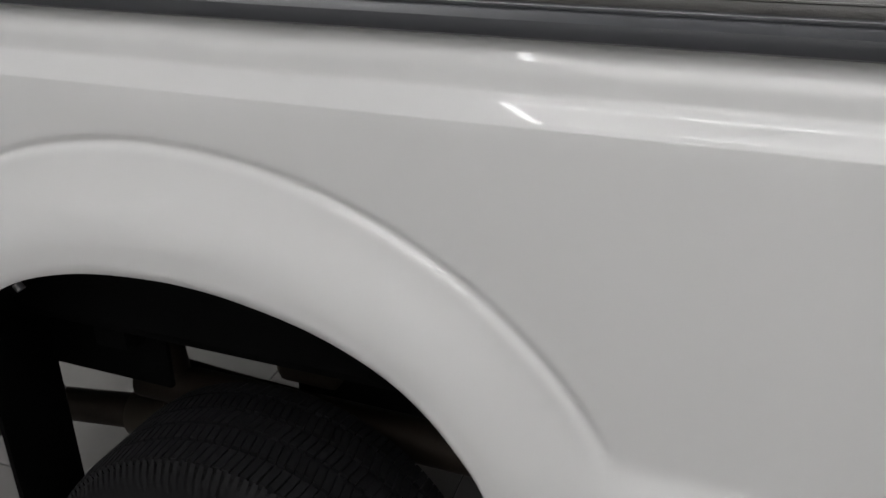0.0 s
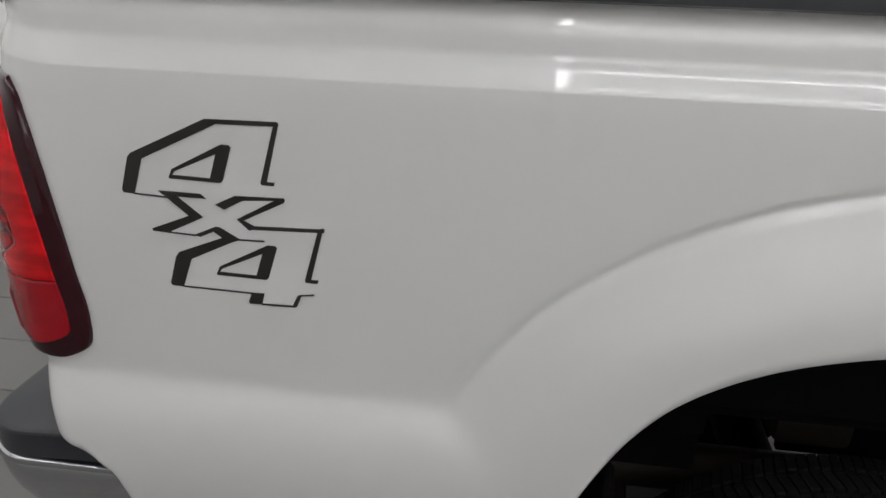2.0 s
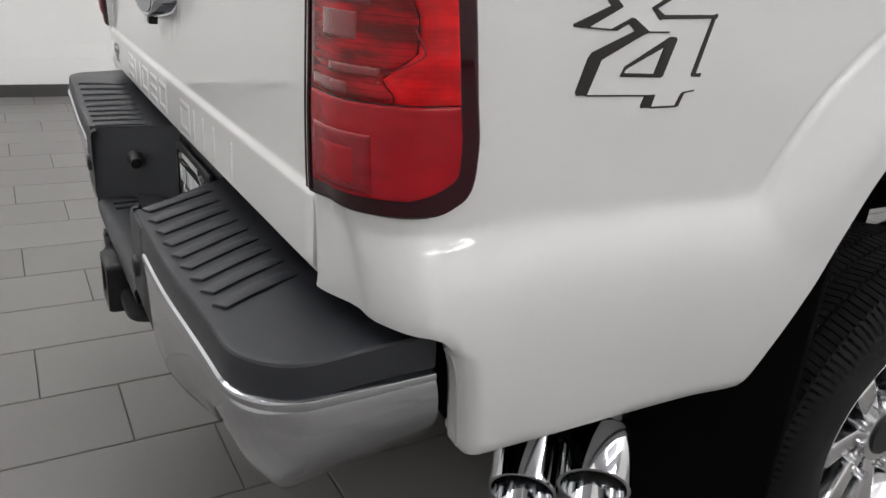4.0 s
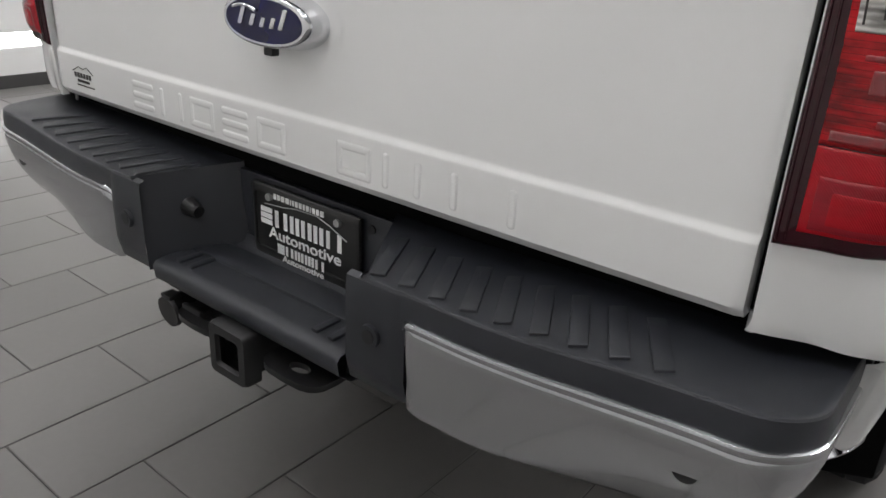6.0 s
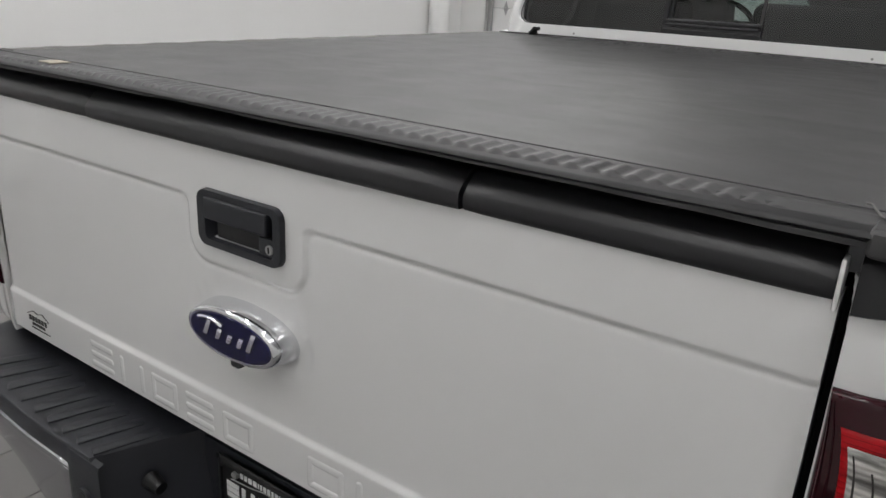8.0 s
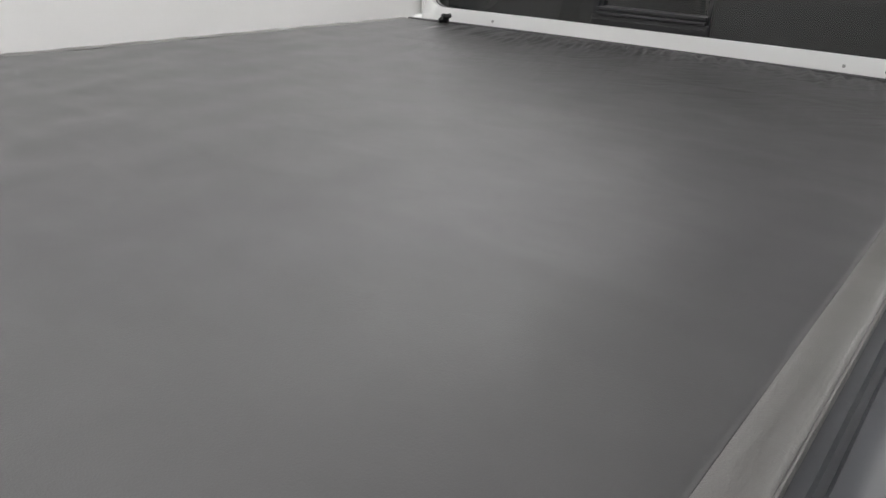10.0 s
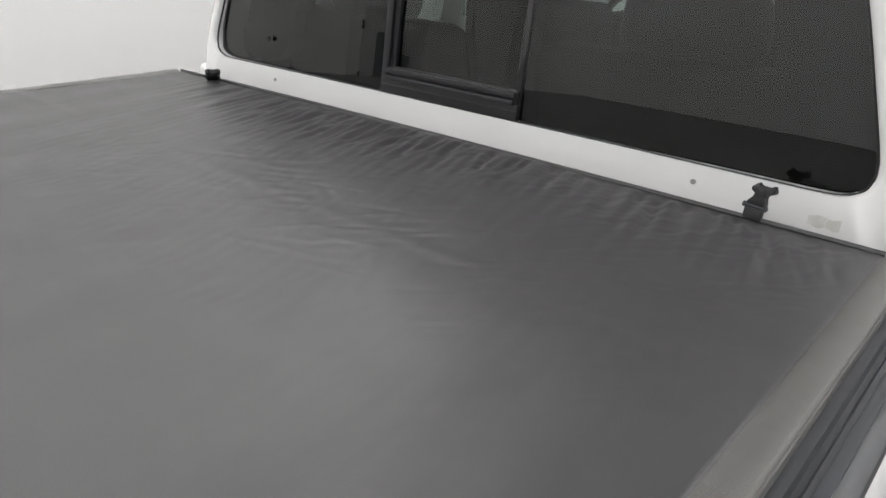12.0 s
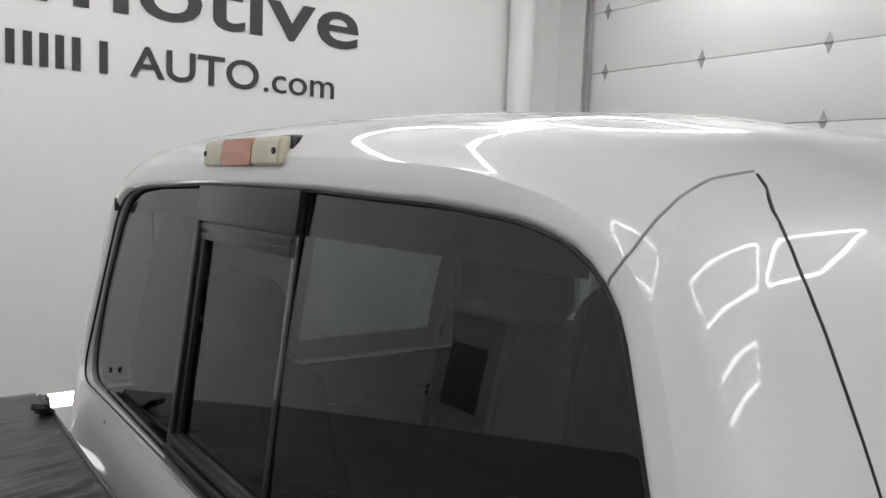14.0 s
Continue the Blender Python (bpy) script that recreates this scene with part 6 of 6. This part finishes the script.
# wall lettering as plain dark shapes
def sign_row(name, marks, origin, along, h, t, label):
    """A row of plain marks on a wall. along: unit vector to the reader's right."""
    e = thing(name, origin, label, "sign")
    up = Vector((0, 0, 1)); al = Vector(along); nrm = al.cross(up)
    M = Matrix((al, up, nrm)).transposed()
    u = 0.0
    for kind, w, hh in marks:
        thick = t * (0.72 if hh < 0.7 and kind != "one" else 1)
        for bm in [box(a, b, c, d, 0, 0.012) for a, b, c, d in mark_bars(kind, w, hh * h, thick)]:
            bmesh.ops.translate(bm, vec=(u, 0, 0.002), verts=bm.verts[:])
            bmesh.ops.transform(bm, matrix=M.to_4x4(), verts=bm.verts[:])
            part("sign_bar", bm, SIGN, e, "", 0)
        u += w + 0.052
    return e


def sign_word(e, text, at, along, width, h, bold):
    """A lettered word on the wall under the sign e."""
    al, up = Vector(along), Vector((0, 0, 1))
    M = Matrix((al, up, al.cross(up))).transposed().to_4x4()
    for me in lettered(text, width, h, 0.012, bold):
        me.transform(M)
        me.transform(Matrix.Translation(al * at + M.to_3x3() @ Vector((0, 0, 0.002))))
        part("sign_letter", me, SIGN, e, "", 0)


MARKS = [("three", .21, 1), ("two", .22, 1), ("three", .26, 1), ("three", .26, 1), ("one", .056, 1), ("mid", .21, 1)]
SIGN_W, AUTO_W, COM_W, TOP_W = 3.387, 1.025, 0.661, 4.671
DEALER = "dark grey flat wall sign lettering on white plaster"
for origin, along in (((X0, 5.12 - SIGN_W, 2.77), (0, 1, 0)), ((-2.50 + SIGN_W, Y0, 2.68), (-1, 0, 0))):
    e = sign_row("wall_sign", MARKS, Vector(origin) + 0.10 * Vector(along), along, 0.235, 0.056, DEALER)
    end = SIGN_W - 0.10
    sign_word(e, ".com", end - COM_W, along, COM_W, 0.148, 0.0005)
    sign_word(e, "AUTO", end - COM_W - 0.045 - AUTO_W, along, AUTO_W, 0.238, 0.010)
e = thing("wall_sign", (X0, 5.355 - TOP_W, 3.222), DEALER, "sign")
sign_word(e, "Automotive", 0.0, (0, 1, 0), TOP_W, 0.470, 0.010)

# overhead door in the north wall
ohd = thing("overhead_door", (-2.16, Y1, 0), "white sectional overhead door with steel hinges", "garage door")
edges = [0.0, 0.18, 0.80, 1.42, 2.04, 2.66, 3.28, 3.90, 4.05]
for a, b in zip(edges, edges[1:]):
    under("door_section", box(-4.60, 0.28, Y1 + 0.02, Y1 + 0.07, a + 0.002, b - 0.003, 0.006), DOORP, ohd)
for z in edges[1:-1]:
    for x in (-4.32, -3.17, -2.01, -0.86, 0.20):
        pts = [(x, -0.0, z + 0.09), (x + 0.035, 0, z), (x, 0, z - 0.09), (x - 0.035, 0, z)]
        bm = bmesh.new()
        a = [bm.verts.new((px, Y1 + 0.018, pz)) for px, _, pz in pts]
        b = [bm.verts.new((px, Y1 + 0.013, pz)) for px, _, pz in pts]
        bm.faces.new(b); bm.faces.new(a[::-1])
        for i in range(4):
            bm.faces.new((a[i], a[(i + 1) % 4], b[(i + 1) % 4], b[i]))
        under("hinge_plate", bm, GALV, ohd, "", 0)
        under("hinge_roller", tube((x - 0.03, Y1 + 0.006, z), (x + 0.03, Y1 + 0.006, z), 0.012, seg=10), GALV, ohd)
for x in (-4.52, 0.34):
    tr = under("door_track", box(x - 0.028, x + 0.028, Y1 - 0.06, Y1 - 0.008, 0.0, 4.3, 0.006), GALV, ohd, "steel door track")
    for z in (1.0, 2.0, 2.9, 3.4, 3.9):
        part("track_bolt", tube((x, Y1 - 0.075, z), (x, Y1 - 0.055, z), 0.018, seg=10), GALV, tr)

# white pipes and column
def pipe(name, x, y, r, label):
    e = thing(name, (x, y, 0), label, "column")
    part("pipe_shaft", tube((0, 0, 0.0), (0, 0, H - 0.002), r, seg=40), WALL, e)
    return e


c = pipe("round_column", -4.86, 7.22, 0.13, "white round pipe column in the corner")
part("pipe_bracket", box(-0.02, 0.16, -0.19, -0.13, 2.70, 2.74, 0.005), WALL, c)
pipe("round_column", -2.61, -1.50, 0.095, "white round pipe column by the wall")

# door in the south wall
GLASSD = mat("grey_door_glass", (0.16, 0.17, 0.18), 0.1, var=0.05)
dr = thing("side_door", (-4.28, Y0, 0), "pale panel door with black hinges", "door")
under("door_leaf", box(-4.74, -3.82, Y0 + 0.004, Y0 + 0.034, 0.01, 2.04, 0.004), DOORG, dr, "pale grey door leaf")
for x0, x1, z0, z1 in ((-4.82, -4.745, 0.0, 2.12), (-3.815, -3.74, 0.0, 2.12), (-4.745, -3.815, 2.045, 2.12)):
    under("door_frame", box(x0, x1, Y0 + 0.002, Y0 + 0.05, z0, z1, 0.004), DOORP, dr)
under("door_glass", box(-4.52, -3.98, Y0 + 0.0345, Y0 + 0.040, 1.02, 1.72, 0.002), GLASSD, dr, "dark door window")
for z in (0.35, 1.10, 1.78):
    under("door_hinge", tube((-4.745, Y0 + 0.04, z - 0.06), (-4.745, Y0 + 0.04, z + 0.06), 0.016, seg=10), RUBBER, dr)
under("door_handle", tube((-3.88, Y0 + 0.035, 1.0), (-3.88, Y0 + 0.09, 1.0), 0.012, seg=10), GALV, dr)
under("door_lever", box(-4.0, -3.875, Y0 + 0.078, Y0 + 0.095, 0.99, 1.01, 0.005), GALV, dr)
for x, y, z, turn in ((X0 + 0.006, -1.55, 0.40, 0), (X0 + 0.006, 3.2, 0.62, 0)):
    e = thing("wall_socket", (x, y, z), "small white wall socket", "socket")
    part("socket_plate", box(-0.005, 0.005, -0.04, 0.04, -0.06, 0.06, 0.003), DOORP, e)
    for dz in (-0.022, 0.022):
        part("socket_slot", box(0.004, 0.007, -0.012, 0.012, dz - 0.012, dz + 0.012, 0.001), DOORG, e)

# ---------------------------------------------------------------- floor tiles
TW, TL, GAP = 0.3022, 0.610, 0.004
near, far = [], []
k0 = math.floor((X0 + 1.072) / TW) - 1
for k in range(k0, k0 + 52):
    xa = -1.072 + k * TW
    if xa + TW < X0 + 0.01 or xa > X1 - 0.01:
        continue
    off = 0.095 + 0.2035 * (0, 1, -1)[k % 3]
    j0 = math.floor((Y0 - off) / TL) - 1
    for j in range(j0, j0 + 22):
        ya = off + j * TL
        x0, x1, y0, y1 = max(xa, X0), min(xa + TW, X1), max(ya, Y0), min(ya + TL, Y1)
        if x1 - x0 < 0.03 or y1 - y0 < 0.03:
            continue
        whole = x1 - x0 > TW - 0.001 and y1 - y0 > TL - 0.001
        cx, cy = (x0 + x1) / 2, (y0 + y1) / 2
        if whole and -4.6 < cx < 2.0 and -2.0 < cy < 2.6 and len(near) < 300:
            near.append((cx, cy))
        else:
            far.append((x0, x1, y0, y1))


def tile_verts(x0, x1, y0, y1):
    g, e = GAP / 2, 0.0025
    return [(x0 + g, y0 + g, -0.006), (x1 - g, y0 + g, -0.006), (x1 - g, y1 - g, -0.006), (x0 + g, y1 - g, -0.006),
            (x0 + g, y0 + g, -0.0015), (x1 - g, y0 + g, -0.0015), (x1 - g, y1 - g, -0.0015), (x0 + g, y1 - g, -0.0015),
            (x0 + g + e, y0 + g + e, 0), (x1 - g - e, y0 + g + e, 0), (x1 - g - e, y1 - g - e, 0), (x0 + g + e, y1 - g - e, 0)]


TF = [(8, 9, 10, 11), (0, 1, 5, 4), (1, 2, 6, 5), (2, 3, 7, 6), (3, 0, 4, 7), (4, 5, 9, 8), (5, 6, 10, 9), (6, 7, 11, 10), (7, 4, 8, 11)]
floor_ob = bpy.data.objects["floor"]
one = mesh_of("tile", tile_verts(-TW / 2, TW / 2, -TL / 2, TL / 2), TF)
one.materials.append(TILE)
for cx, cy in near:
    t = new("tile", one)
    t.parent = floor_ob
    t.location = (cx, cy, 0)
verts, faces = [], []
for q in far:
    n = len(verts)
    verts += tile_verts(*q)
    faces += [tuple(n + i for i in f) for f in TF]
rest = part("tile_field", mesh_of("tile_field", verts, faces), TILE, floor_ob, "", 0)
tagged(rest, kind="stuff")
